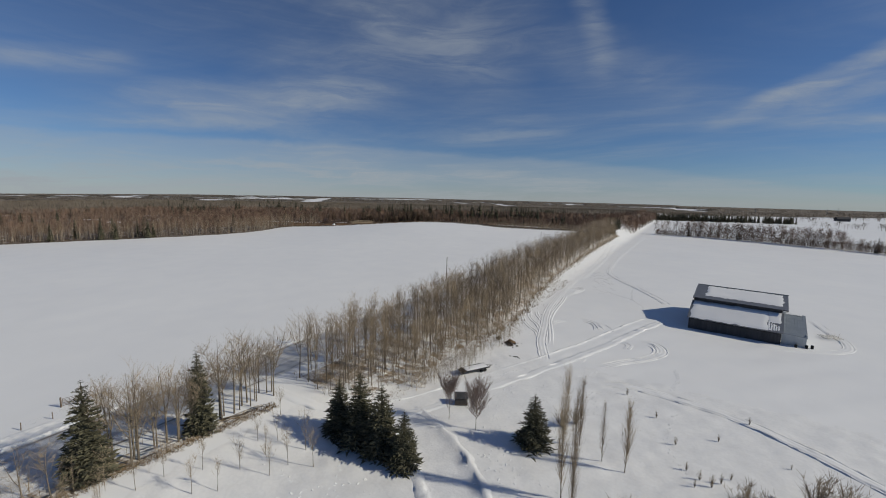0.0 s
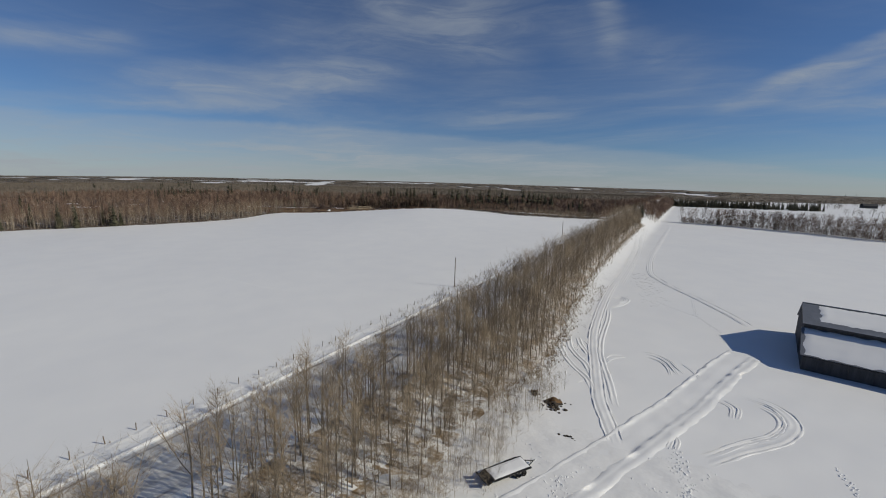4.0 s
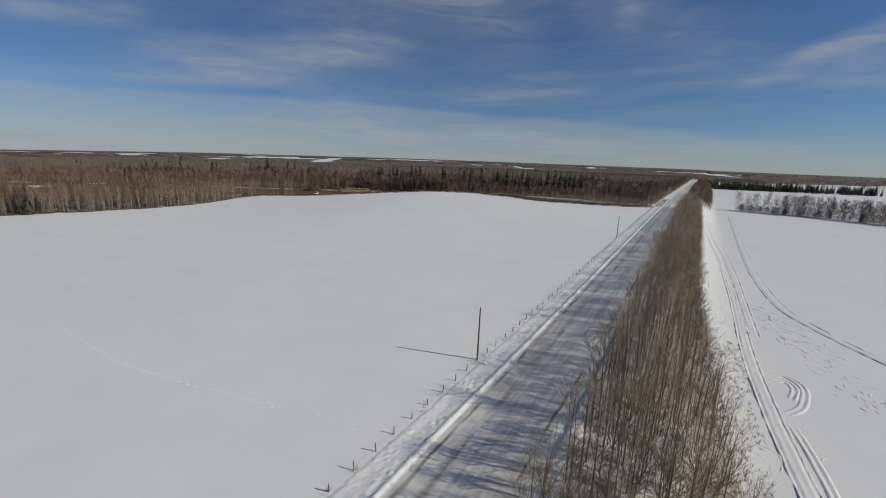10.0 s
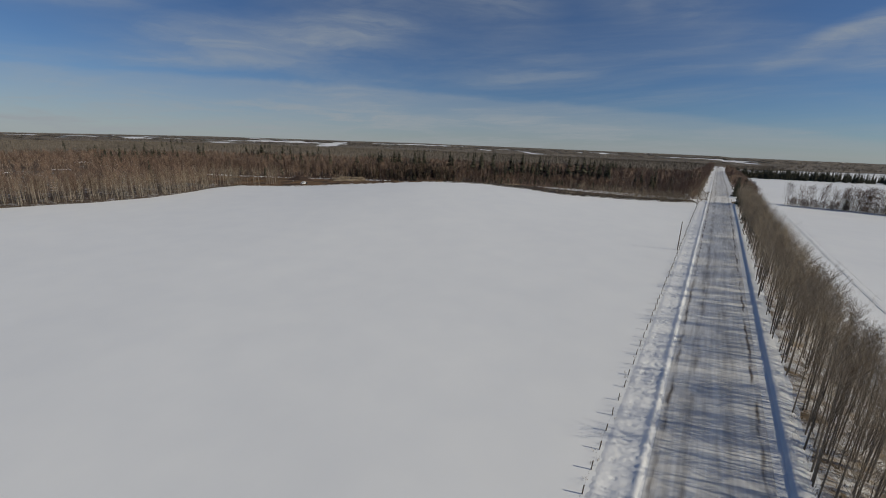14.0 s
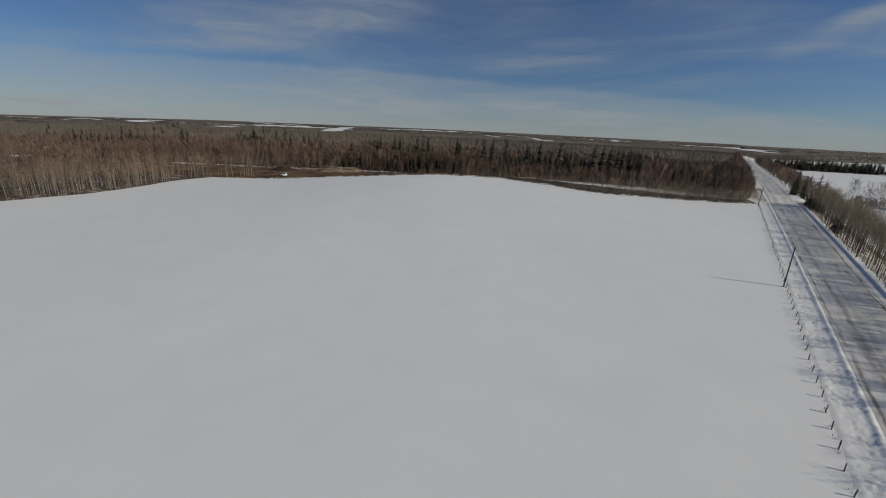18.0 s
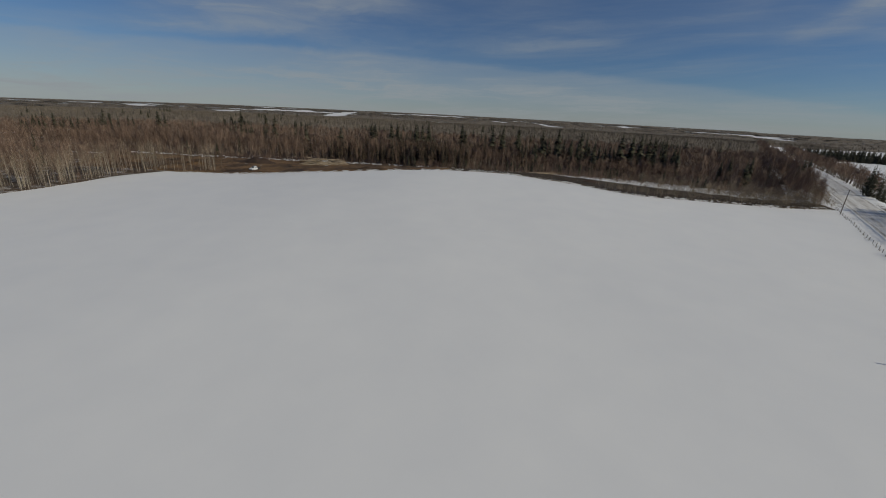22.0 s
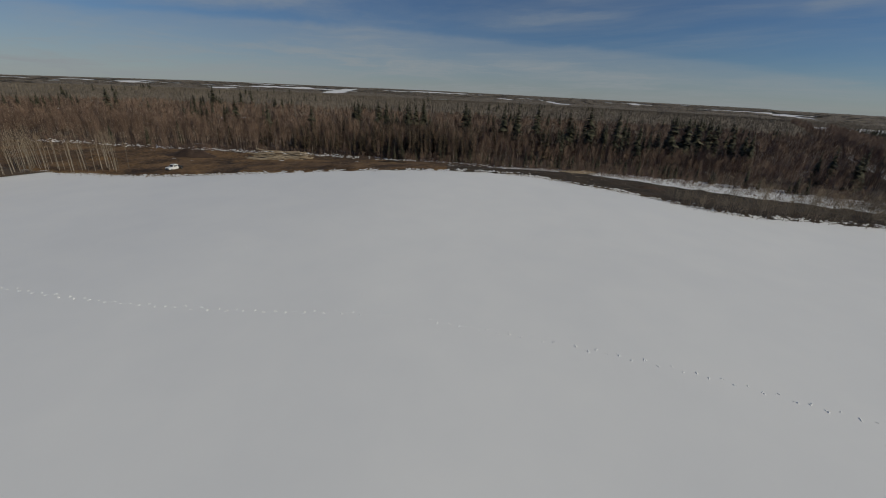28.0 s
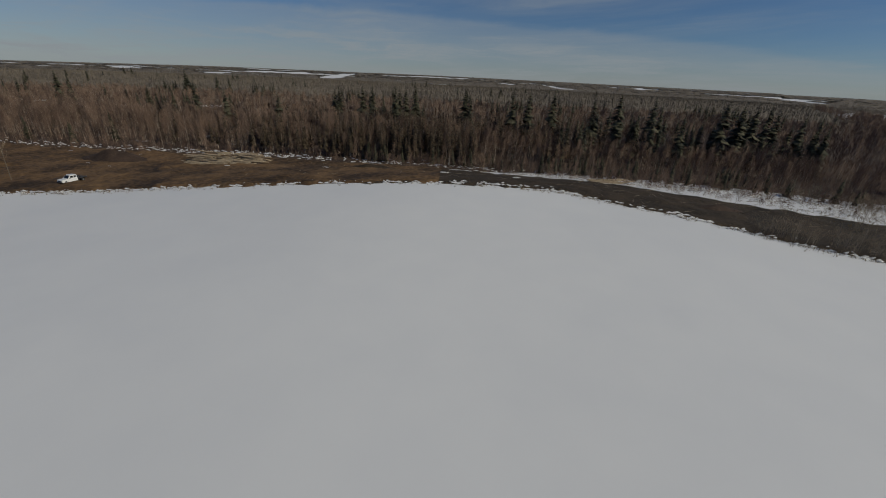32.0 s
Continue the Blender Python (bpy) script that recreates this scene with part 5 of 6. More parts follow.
def snow_blanket(name, a0, a1, b0, b1, zf, thick, parent, label, seed, nx=26, ny=12, rag=0.5):
    """An uneven sheet of snow on a roof plane zf(b)."""
    V, T = [], []
    for j in range(ny + 1):
        for i in range(nx + 1):
            fa, fb = i / nx, j / ny
            ea = rag * noise.noise((fb * 4, seed, 0)) if i in (0, nx) else 0
            eb = rag * noise.noise((fa * 9, seed + 3, 0)) + rag * 0.6 * noise.noise((fa * 25, seed + 5, 0)) if j in (0, ny) else 0
            a, b = a0 + (a1 - a0) * fa + ea, b0 + (b1 - b0) * fb + eb
            rim = i in (0, nx) or j in (0, ny)
            V.append((a, b, zf(b) + (0.012 if rim else thick * (0.8 + 0.4 * noise.noise((a * 0.5, b * 0.5, seed))))))
    for j in range(ny):
        for i in range(nx):
            o = j * (nx + 1) + i
            T += [(o, o + 1, o + nx + 2), (o, o + nx + 2, o + nx + 1)]
    attach(name, tri_mesh(name, V, T, SNOW, smooth_faces=True), parent, label)


barn = empty("barn", pose(74.3, 134.2, -3.4, 0, 0, -8.0), "grey metal-roofed cattle barn with a raised upper roof and lean-to", "barn")
L, LU = 20.8, 22.0


def z_low(b):
    return 3.3 + 3.55 * (b + 0.5) / 8.7


def z_up(b):
    return 7.9 + 2.35 * (b - 7.4) / 10.6


part("lower_roof", slab([(-0.4, -0.5, z_low(-0.5)), (L + 0.4, -0.5, z_low(-0.5)), (L + 0.4, 8.2, z_low(8.2)), (-0.4, 8.2, z_low(8.2))], 0.14), METAL, barn)
part("upper_roof", slab([(-0.3, 7.4, z_up(7.4)), (LU, 7.4, z_up(7.4)), (LU, 18, z_up(18)), (-0.3, 18, z_up(18))], 0.16), METAL, barn)
part("rear_roof", slab([(-0.3, 18, z_up(18)), (LU, 18, z_up(18)), (LU, 27, 5.0), (-0.3, 27, 5.0)], 0.16), METAL, barn)
part("ridge_cap", box(LU + 0.4, 0.5, 0.09, (LU / 2 - 0.1, 18, z_up(18) + 0.05), 0.02), METAL, barn)
part("fascia", box(LU + 0.3, 0.06, 0.3, (LU / 2 - 0.15, 7.36, z_up(7.4) - 0.16), 0.01), BOARDS, barn)
# both walls face away from the sun; their shade is coloured in
part("clerestory_wall", box(L, 0.15, 1.15, (L / 2, 8.3, 7.2), 0.01), BOARDS, barn, "clerestory wall with overhang shade put into its dark colour")
part("front_wall", box(L, 0.18, 2.9, (L / 2, 0.1, 1.45), 0.01), BOARDS, barn, "boarded front wall with its shade put into the dark colour")
for i in range(7):
    part("bay_post", box(0.2, 0.12, 3.0, (0.1 + i * (L - 0.2) / 6, -0.06, 1.5), 0.015), BOARDS, barn)
bm = bmesh.new()
pro = [(0.2, 0), (26.8, 0), (26.8, 4.9), (18, z_up(18) - 0.2), (8.3, z_up(8.3) - 0.2), (8.2, z_low(8.2) - 0.2), (0.2, z_low(0.2) - 0.2)]
for a in (0.0, 0.18):
    bm.faces.new([bm.verts.new((a, b, z)) for b, z in pro])
bmesh.ops.bridge_loops(bm, edges=bm.edges[:])
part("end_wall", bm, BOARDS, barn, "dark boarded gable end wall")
bm = bmesh.new()
for a in (L - 0.18, L):
    bm.faces.new([bm.verts.new((a, b, z)) for b, z in pro])
bmesh.ops.bridge_loops(bm, edges=bm.edges[:])
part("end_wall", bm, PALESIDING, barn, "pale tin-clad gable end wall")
part("rear_wall", box(L, 0.18, 4.8, (L / 2, 26.75, 2.4), 0.01), BOARDS, barn)
part("end_door", box(0.08, 3.0, 3.0, (-0.03, 12, 1.5), 0.02), DARK, barn, "dark sliding door")
part("end_window", box(0.06, 1.0, 0.8, (-0.03, 5, 2.4), 0.02), GLASS, barn)
snow_blanket("roof_snow", 0.15, 17.9, -0.3, 8.0, z_low, 0.16, barn, "smooth snow lying on the lower roof", 1.0)
for i in range(5):
    snow_blanket("roof_snow", 18.0 + i * 0.5, 18.35 + i * 0.5, -0.1 + 0.35 * i * 0.3, 3.2 - 0.25 * i, z_low, 0.1, barn, "sliding strips of snow on bare metal", 5.0 + i, 2, 8, 0.25)
snow_blanket("roof_snow", 17.9, 20.6, 3.3, 8.0, z_low, 0.1, barn, "thin snow on the roof corner", 12.0, 8, 6, 0.5)
snow_blanket("roof_snow", 2.6, 20.8, 9.6, 17.4, z_up, 0.16, barn, "snow patch on the upper roof", 20.0, 26, 10, 0.9)
LE = 26.0


def z_lean(b):
    return 3.2 + 2.9 * (b - 1.0) / 13.5


part("lean_to_roof", slab([(L + 0.1, 1.0, z_lean(1.0)), (LE, 1.0, z_lean(1.0) - 0.4), (LE, 14.5, z_lean(14.5) - 0.4), (L + 0.1, 14.5, z_lean(14.5))], 0.12), LEANMETAL, barn, "blue-grey metal lean-to roof")
part("lean_to_wall", box(LE - L - 0.3, 0.16, 3.0, ((L + LE) / 2, 1.3, 1.5), 0.01), PALESIDING, barn, "pale tin lean-to wall")
part("lean_to_wall", box(0.16, 13.0, 3.6, (LE - 0.2, 7.8, 1.5), 0.01), PALESIDING, barn)
part("lean_to_wall", box(LE - L - 0.3, 0.16, 5.2, ((L + LE) / 2, 14.3, 2.6), 0.01), PALESIDING, barn)
for i in range(9):
    part("roof_rib", box(0.03, 13.6, 0.02, (0, 0, 0), 0.0), LEANMETAL, barn, m=Matrix.Translation((L + 0.5 + i * 0.58, 7.75, z_lean(7.75) + 0.0 - 0.4 * i / 9)) @ pose(0, 0, 0, math.degrees(math.atan2(2.9, 13.5)), 0, 0))
snow_blanket("roof_snow", 21.6, 25.2, 13.2, 14.3, lambda b: z_lean(b) - 0.12, 0.12, barn, "strip of snow at the lean-to's top", 31.0, 10, 4, 0.3)

# machinery and scraps beside the barn
harrow = empty("harrow", pose(106.5, 143.6, -3.35, 0, 0, 20), "rusty steel harrow frame lying in the snow", "machinery")
for i in range(5):
    attach("bar", tube_mesh("bar", [(0, i * 0.8, 0.4), (4.2, i * 0.8, 0.55)], [0.05, 0.05], STEEL, 5), harrow)
for i in range(5):
    attach("cross_bar", tube_mesh("cross_bar", [(0.2 + i, -0.2, 0.42), (0.2 + i, 3.5, 0.46)], [0.045, 0.045], STEEL, 5), harrow)
for i in range(7):
    a = rng.uniform(0, 3.14)
    attach("tine", tube_mesh("tine", [(0.5 + i * 0.55, 1.5, 0.0), (0.5 + i * 0.55 + math.cos(a), 1.5 + math.sin(a), 1.4)], [0.04, 0.03], STEEL, 5), harrow)
for x, y in [(100.2, 131.8), (101.4, 132.3), (98, 131.2)]:
    d = empty("barrel", pose(x, y, -3.35), "dark steel barrel standing at the lean-to", "barrel", "barrels by the barn")
    attach("body", tube_mesh("body", [(0, 0, 0), (0, 0, 0.3), (0, 0, 0.32), (0, 0, 0.6), (0, 0, 0.62), (0, 0, 0.9)], [0.3, 0.3, 0.315, 0.315, 0.3, 0.3], DARK, 12), d)
    attach("rim", tube_mesh("rim", [(0, 0, 0.88), (0, 0, 0.93)], [0.315, 0.315], STEEL, 12), d)


# ---- yard things ----
trailer = empty("flatbed_trailer", pose(35.3, 72.4, gz(35.3, 72.4) + 0.05, 0, 0, 59), "dark flatbed trailer with a snow-covered deck beside the lane", "trailer")
part("deck", box(5.6, 2.3, 0.12, (0, 0, 0.82), 0.02), BOARDS, trailer, "dark plank deck")
for q in (-1.12, 1.12):
    part("side_rail", box(5.7, 0.1, 0.2, (0, q, 0.78), 0.015), DARK, trailer, "dark steel side rail")
    part("beam", box(5.4, 0.12, 0.2, (0, q * 0.45, 0.66), 0.01), DARK, trailer)
    for x in (0.75, 1.65):
        w = attach("wheel", tri_mesh("tyre", *tube([(x, q - 0.13, 0.38), (x, q - 0.09, 0.38), (x, q + 0.09, 0.38), (x, q + 0.13, 0.38)], [0.32, 0.38, 0.38, 0.32], 16), RUBBER), trailer)
        attach("rim", tri_mesh("rim", *tube([(x, q - 0.14, 0.38), (x, q + 0.14, 0.38)], [0.2, 0.2], 12), STEEL), w, "grey steel rim")
    part("mudguard", box(2.0, 0.3, 0.06, (1.2, q, 0.86), 0.02), DARK, trailer)
for k in range(11):
    part("stake_pocket", box(0.08, 0.05, 0.16, (-2.6 + k * 0.52, -1.2, 0.78), 0.005), STEEL, trailer)
part("dovetail", slab([(-2.8, -1.1, 0.86), (-2.8, 1.1, 0.86), (-3.7, 1.1, 0.45), (-3.7, -1.1, 0.45)][::-1], 0.1), DARK, trailer, "dark sloping tail of the deck")
for q in (-0.75, 0.0, 0.75):
    part("ramp", slab([(-3.6, q - 0.28, 0.5), (-3.6, q + 0.28, 0.5), (-4.25, q + 0.28, 1.05), (-4.25, q - 0.28, 1.05)][::-1], 0.08), DARK, trailer, "dark steel loading ramp")
for q in (-0.6, 0.6):
    attach("drawbar", tube_mesh("drawbar", [(2.8, q, 0.62), (4.1, 0, 0.55)], [0.06, 0.06], DARK, 6), trailer)
attach("jack", tube_mesh("jack", [(3.8, 0.15, 0.0), (3.8, 0.15, 0.95)], [0.04, 0.04], STEEL, 7), trailer)
attach("coupler", tube_mesh("coupler", [(4.0, 0, 0.55), (4.35, 0, 0.56)], [0.08, 0.06], STEEL, 8), trailer)
V, T = [], []
for a in range(19):
    for b in range(9):
        x, y = -2.7 + a * 0.3, -1.0 + b * 0.25
        rim_ = a in (0, 18) or b in (0, 8)
        V.append((x + (0.12 * noise.noise((x, y, 4)) if rim_ else 0), y, 0.885 if rim_ else 0.99 + 0.08 * noise.noise((x * 0.8, y * 0.9, 1))))
for a in range(18):
    for b in range(8):
        o = a * 9 + b
        T += [(o, o + 9, o + 10), (o, o + 10, o + 1)]
attach("deck_snow", tri_mesh("deck_snow", V, T, SNOW, smooth_faces=True), trailer, "thick white snow lying on the deck")

bin_ = empty("wooden_bin", pose(39.2, 58.8, gz(39.2, 58.8), 0, 0, 30) @ Matrix.Diagonal((1.05, 1.05, 0.95, 1)), "dark wooden bin with a sloping lid by the driveway", "bin")
part("body", box(2.1, 1.5, 1.35, (0, 0, 0.85), 0.03), BOARDS, bin_)
part("lid", slab([(-1.15, -0.9, 1.55), (1.15, -0.9, 1.55), (1.15, 0.85, 1.95), (-1.15, 0.85, 1.95)], 0.08), BOARDS, bin_)
for sx_, sy_ in ((-0.95, -0.65), (0.95, -0.65), (-0.95, 0.65), (0.95, 0.65)):
    part("leg", box(0.12, 0.12, 0.4, (sx_, sy_, 0.05), 0.01), POLEWOOD, bin_)
for z in (0.45, 0.85, 1.25):
    part("batten", box(2.14, 0.04, 0.1, (0, -0.77, z), 0.005), POLEWOOD, bin_)

BIRCHES = [aspen(rng, 10.0, 0.46, 150, 34, 0.07, start=0.14, rise=1.3, thick=1.5, forks=4) for _ in range(2)]
COLUMN = [aspen(rng, 10.0, 0.34, 110, 12, 0.08, start=0.06, rise=3.3, lean=0.01, thick=1.1, forks=0) for _ in range(3)]


def shrub(rng):
    """Many stems fanning out from one root, 10 m tall before scaling."""
    stems, twigs = [], []
    for _ in range(26):
        a, lean = rng.uniform(0, 6.283), abs(rng.gauss(0, 0.45))
        d = Vector((math.cos(a) * lean, math.sin(a) * lean, 1)).normalized()
        ln = rng.uniform(6, 10.5) * (1 - 0.2 * lean)
        mid, tip = d * ln * 0.5, d * ln + Vector((0, 0, 0.6))
        stems.append(tube([(0, 0, -0.3), mid, tip], [0.11, 0.07, 0], 4))
        for _ in range(16):
            g = rng.uniform(0.25, 1)
            s = mid * (g * 2) if g < 0.5 else mid.lerp(tip, g * 2 - 1)
            w = (d + Vector((rng.gauss(0, 0.5), rng.gauss(0, 0.5), rng.uniform(0, 0.5)))).normalized()
            twigs.append(tube([s, s + w * rng.uniform(1.2, 3.2)], [0.05, 0], 3))
    return join(stems), join(twigs)


BUSHES = [shrub(rng) for _ in range(2)]


def special_tree(kind, k, x, y, h, w, name, label, group=""):
    t = empty(name, label=label, category="tree" if "tree" in name else "shrub", group=group)
    t.matrix_world = Matrix.Translation((x, y, gz(x, y))) @ Matrix.Rotation(rng.uniform(0, 6.28), 4, "Z") @ Matrix.Diagonal((h / 10 * w, h / 10 * w, h / 10, 1))
    attach("trunk" if "tree" in name else "stems", tri_mesh("trunk", *kind[k][0], BARK, smooth_faces=True), t)
    attach("crown", tri_mesh("crown", *kind[k][1], BIRCHTWIG if "birch" in name else TWIG), t)


special_tree(BIRCHES, 0, 40.0, 53.2, 7.4, 1.0, "birch_tree", "leafless birch with fine brown twigs beside the bin", "birches by the driveway")
special_tree(BIRCHES, 1, 45.0, 53.0, 8.4, 0.95, "birch_tree", "leafless birch with fine brown twigs beside the bin", "birches by the driveway")
for k, x, y, h, w in [(0, 60.4, 45.2, 16.0, 0.62), (1, 61.4, 46.2, 14.0, 0.55), (2, 59.8, 58.0, 10.2, 0.75), (0, 63.3, 56.0, 8.6, 0.8), (1, 66.3, 55.4, 10.0, 0.85), (2, 62.2, 42.5, 9.0, 0.7)]:
    special_tree(COLUMN, k, x, y, h, w, "columnar_poplar_tree", "leafless columnar poplar standing in the snow", "columnar poplars in the yard")
for k, x, y, h, w in [(0, 86.8, 60.0, 4.6, 1.25), (1, 89.5, 60.4, 4.2, 1.2), (0, 79.0, 53.8, 4.2, 1.3), (1, 81.2, 54.5, 3.6, 1.3), (0, 56.4, 61.5, 3.0, 1.3), (1, 58.0, 63.5, 2.6, 1.4), (0, 67.0, 44, 4.2, 1.0)]:
    special_tree(BUSHES, k, x, y, h, w, "bare_shrub", "bare twiggy shrub poking from the snow", "bare shrubs in the yard")
for x, y, h in [(73.5, 60.5, 1.5), (75, 59.2, 1.7), (76.3, 58.4, 2.1), (77.4, 59.8, 1.6), (74.4, 57.2, 1.3), (78.6, 61.5, 1.2), (72.1, 66, 1.6), (69.2, 73, 1.5), (77.8, 70.8, 1.3), (82.5, 79, 1.6), (64, 79, 1.6), (86, 68.5, 1.0)]:
    special_tree(BUSHES, rng.randrange(2), x, y, h * 0.85, 0.5, "weed_clump", "small dead weed clump in the snow", "weeds in the yard")


def rubble(x, y, n, spread, low, high, label, name="rubble_heap"):
    r = empty(name, pose(x, y, gz(x, y)), label, "rubble")
    for i in range(n):
        s = rng.uniform(low, high)
        bm = bmesh.new()
        bmesh.ops.create_icosphere(bm, subdivisions=1, radius=1)
        for v in bm.verts:
            v.co *= 1 + 0.5 * noise.noise(v.co * 1.3 + Vector((i * 3.1, 0, 0)))
        d = abs(rng.gauss(0, spread))
        a = rng.uniform(0, 6.28)
        bmesh.ops.transform(bm, matrix=Matrix.Translation((math.cos(a) * d, math.sin(a) * d, max(0.05, high * 1.2 - d * 0.5) * rng.random())) @ Matrix.Diagonal((s, s * rng.uniform(0.6, 1.2), s * 0.7, 1)), verts=bm.verts[:])
        part("clod" if i % 3 else "stump", bm, SPRUCEBARK, r)


rubble(35.6, 91.6, 70, 1.3, 0.12, 0.42, "heap of brown earth and stumps at the belt's edge")
rubble(40.2, 84.4, 9, 0.9, 0.1, 0.3, "scattered dark clods of earth by the lane")
rubble(31.8, 93.5, 9, 0.9, 0.15, 0.45, "small snowy pile of stones and sticks")


# ---- clearing: car, log piles, slash ----
def wheel(parent, x, y, r=0.37):
    w = attach("wheel", tri_mesh("tyre", *tube([(x, y - 0.11, r), (x, y - 0.08, r), (x, y + 0.08, r), (x, y + 0.11, r)], [r * 0.85, r, r, r * 0.85], 16), RUBBER), parent)
    attach("rim", tri_mesh("rim", *tube([(x, y - 0.125, r), (x, y + 0.125, r)], [r * 0.55, r * 0.55], 12), STEEL), w, "grey steel rim")


car = empty("pickup_truck", pose(-224.6, 280.2, gz(-224.6, 280.2) + 0.16, 0, 0, -70), "white pickup truck with a dark flat deck parked on brown soil", "pickup truck")


def loft(sections):
    """Skin over rectangular sections: x, half width, low z, high z."""
    bm = bmesh.new()
    rings = []
    for x, w, lo, hi in sections:
        c = min(w, (hi - lo) / 2) * 0.25
        rings.append([bm.verts.new((x, p, q)) for p, q in ((-w, lo), (w, lo), (w, hi - c), (w - c, hi), (-w + c, hi), (-w, hi - c))])
    for a, b in zip(rings, rings[1:]):
        for i in range(6):
            bm.faces.new((a[i], a[(i + 1) % 6], b[(i + 1) % 6], b[i]))
    bm.faces.new(rings[0][::-1])
    bm.faces.new(rings[-1])
    return bm


part("body", loft([(-0.75, 0.94, 0.42, 1.12), (0.95, 0.96, 0.4, 1.14), (1.15, 0.95, 0.4, 1.16), (2.45, 0.9, 0.45, 1.06), (2.68, 0.8, 0.52, 0.92)]), WHITE, car)
part("cabin", loft([(-0.75, 0.84, 1.08, 1.72), (-0.6, 0.82, 1.08, 1.88), (0.45, 0.8, 1.08, 1.9), (0.62, 0.8, 1.08, 1.8), (1.3, 0.86, 1.08, 1.14)]), WHITE, car)
part("deck", box(2.05, 2.0, 0.1, (-1.85, 0, 0.92), 0.02), BOARDS, car, "dark flat load deck")
part("headboard", box(0.06, 1.9, 0.65, (-0.88, 0, 1.25), 0.01), BOARDS, car, "dark steel headboard behind the cab")
part("chassis", box(2.1, 0.8, 0.22, (-1.8, 0, 0.68), 0.02), RUBBER, car)
for x in (-2.8, -1.0):
    for q in (-0.95, 0.95):
        part("stake", box(0.06, 0.05, 0.4, (x, q, 1.15), 0.008), STEEL, car)
part("toolbox", box(0.5, 1.7, 0.4, (-1.3, 0, 1.18), 0.03), DARK, car, "dark toolbox across the deck")
for q in (-1, 1):
    for x, ln in ((-0.3, 0.5), (0.4, 0.62)):
        part("side_window", box(ln, 0.03, 0.46, (x, q * 0.83, 1.45), 0.01), GLASS, car)
    part("headlight", box(0.06, 0.3, 0.18, (2.64, q * 0.6, 0.84), 0.02), GLASS, car)
    part("tail_light", box(0.05, 0.14, 0.14, (-2.88, q * 0.75, 0.84), 0.01), RUBBER, car)
    part("mirror", box(0.12, 0.18, 0.2, (0.95, q * 1.04, 1.25), 0.02), RUBBER, car)
    for x in (-1.9, 1.75):
        wheel(car, x, q * 0.82, 0.4)
part("windscreen", slab([(1.24, -0.72, 1.2), (1.24, 0.72, 1.2), (0.68, 0.68, 1.77), (0.68, -0.68, 1.77)], 0.03), GLASS, car)
part("rear_window", box(0.03, 1.2, 0.4, (-0.77, 0, 1.5), 0.01), GLASS, car)
part("grille", box(0.06, 0.9, 0.24, (2.68, 0, 0.78), 0.02), DARK, car, "dark front grille")
part("bumper", box(0.14, 1.75, 0.2, (2.7, 0, 0.52), 0.03), STEEL, car)

LOG = [tube_mesh("log", [(-4.5, 0, 0), (-1.5, 0.15, 0.03), (1.5, 0.05, 0), (4.5, -0.15, 0.02)], [0.17, 0.15, 0.12, 0.09], PEELED, 6) for _ in range(1)]


def log_pile(x, y, turn, n, ln, wide, high, label):
    p = empty("log_pile", pose(x, y, gz(x, y), 0, 0, turn), label, "log pile", "log piles in the clearing")
    for i in range(n):
        ob = attach("log", LOG[0], p)
        v = rng.uniform(-wide, wide)
        ob.matrix_local = pose(rng.uniform(-ln, ln), v, 0.18 + rng.random() * high * max(0.15, 1 - abs(v) / wide), rng.uniform(0, 360), rng.uniform(-5, 5), rng.gauss(0, 7)) @ Matrix.Diagonal((rng.uniform(0.6, 1.15), rng.uniform(0.8, 1.4), rng.uniform(0.8, 1.4), 1))


log_pile(-221, 317, 40, 150, 8.5, 4.2, 3.4, "pile of pale felled logs beside bare soil")
log_pile(-121, 372, 55, 26, 3.0, 2.2, 0.6, "low scatter of dark cut logs on bare soil")
slash = []
for i in range(1500):
    k = rng.randrange(len(WOODS_EDGE) - 1)
    a, b = np.array(WOODS_EDGE[k]), np.array(WOODS_EDGE[k + 1])
    q = a + (b - a) * rng.random() + np.array([rng.gauss(0, 2), -abs(rng.gauss(0, 6)) if i < 500 else -rng.uniform(2, 38)])
    if q[1] < np.interp(q[0], [p[0] for p in FIELD_EDGE], [p[1] for p in FIELD_EDGE]) + 1.5:
        continue
    X, Y = on_field(*q)
    t, ln = rng.uniform(0, 3.14), rng.uniform(0.8, 3.5)
    z = gz(X, Y)
    slash.append(tube([(X, Y, z + 0.12), (X + math.cos(t) * ln, Y + math.sin(t) * ln, z + rng.uniform(0.12, 0.4))], [0.05, 0.02], 3))
tagged(new("slash", tri_mesh("slash", *join(slash), PEELED)), "broken branches and slash littering the bare soil", "debris", kind="stuff")
patches = []


def snow_patch(X, Y, along, across, thick=0.22, turn=TURN_F):
    """A flat ragged remnant of snow, longest along the field's axis."""
    n, V = 11, [(X, Y, gz(X, Y) + thick + 0.3)]
    c, q = math.cos(turn), math.sin(turn)
    for i in range(n):
        a = i * 6.283 / n
        f = rng.uniform(0.55, 1.2)
        u, v = math.cos(a) * along * f, math.sin(a) * across * f
        x, y = X + u * c - v * q, Y + u * q + v * c
        V.append((x, y, gz(x, y) + 0.12))
    patches.append((np.array(V), np.array([(0, 1 + i, 1 + (i + 1) % n) for i in range(n)])))


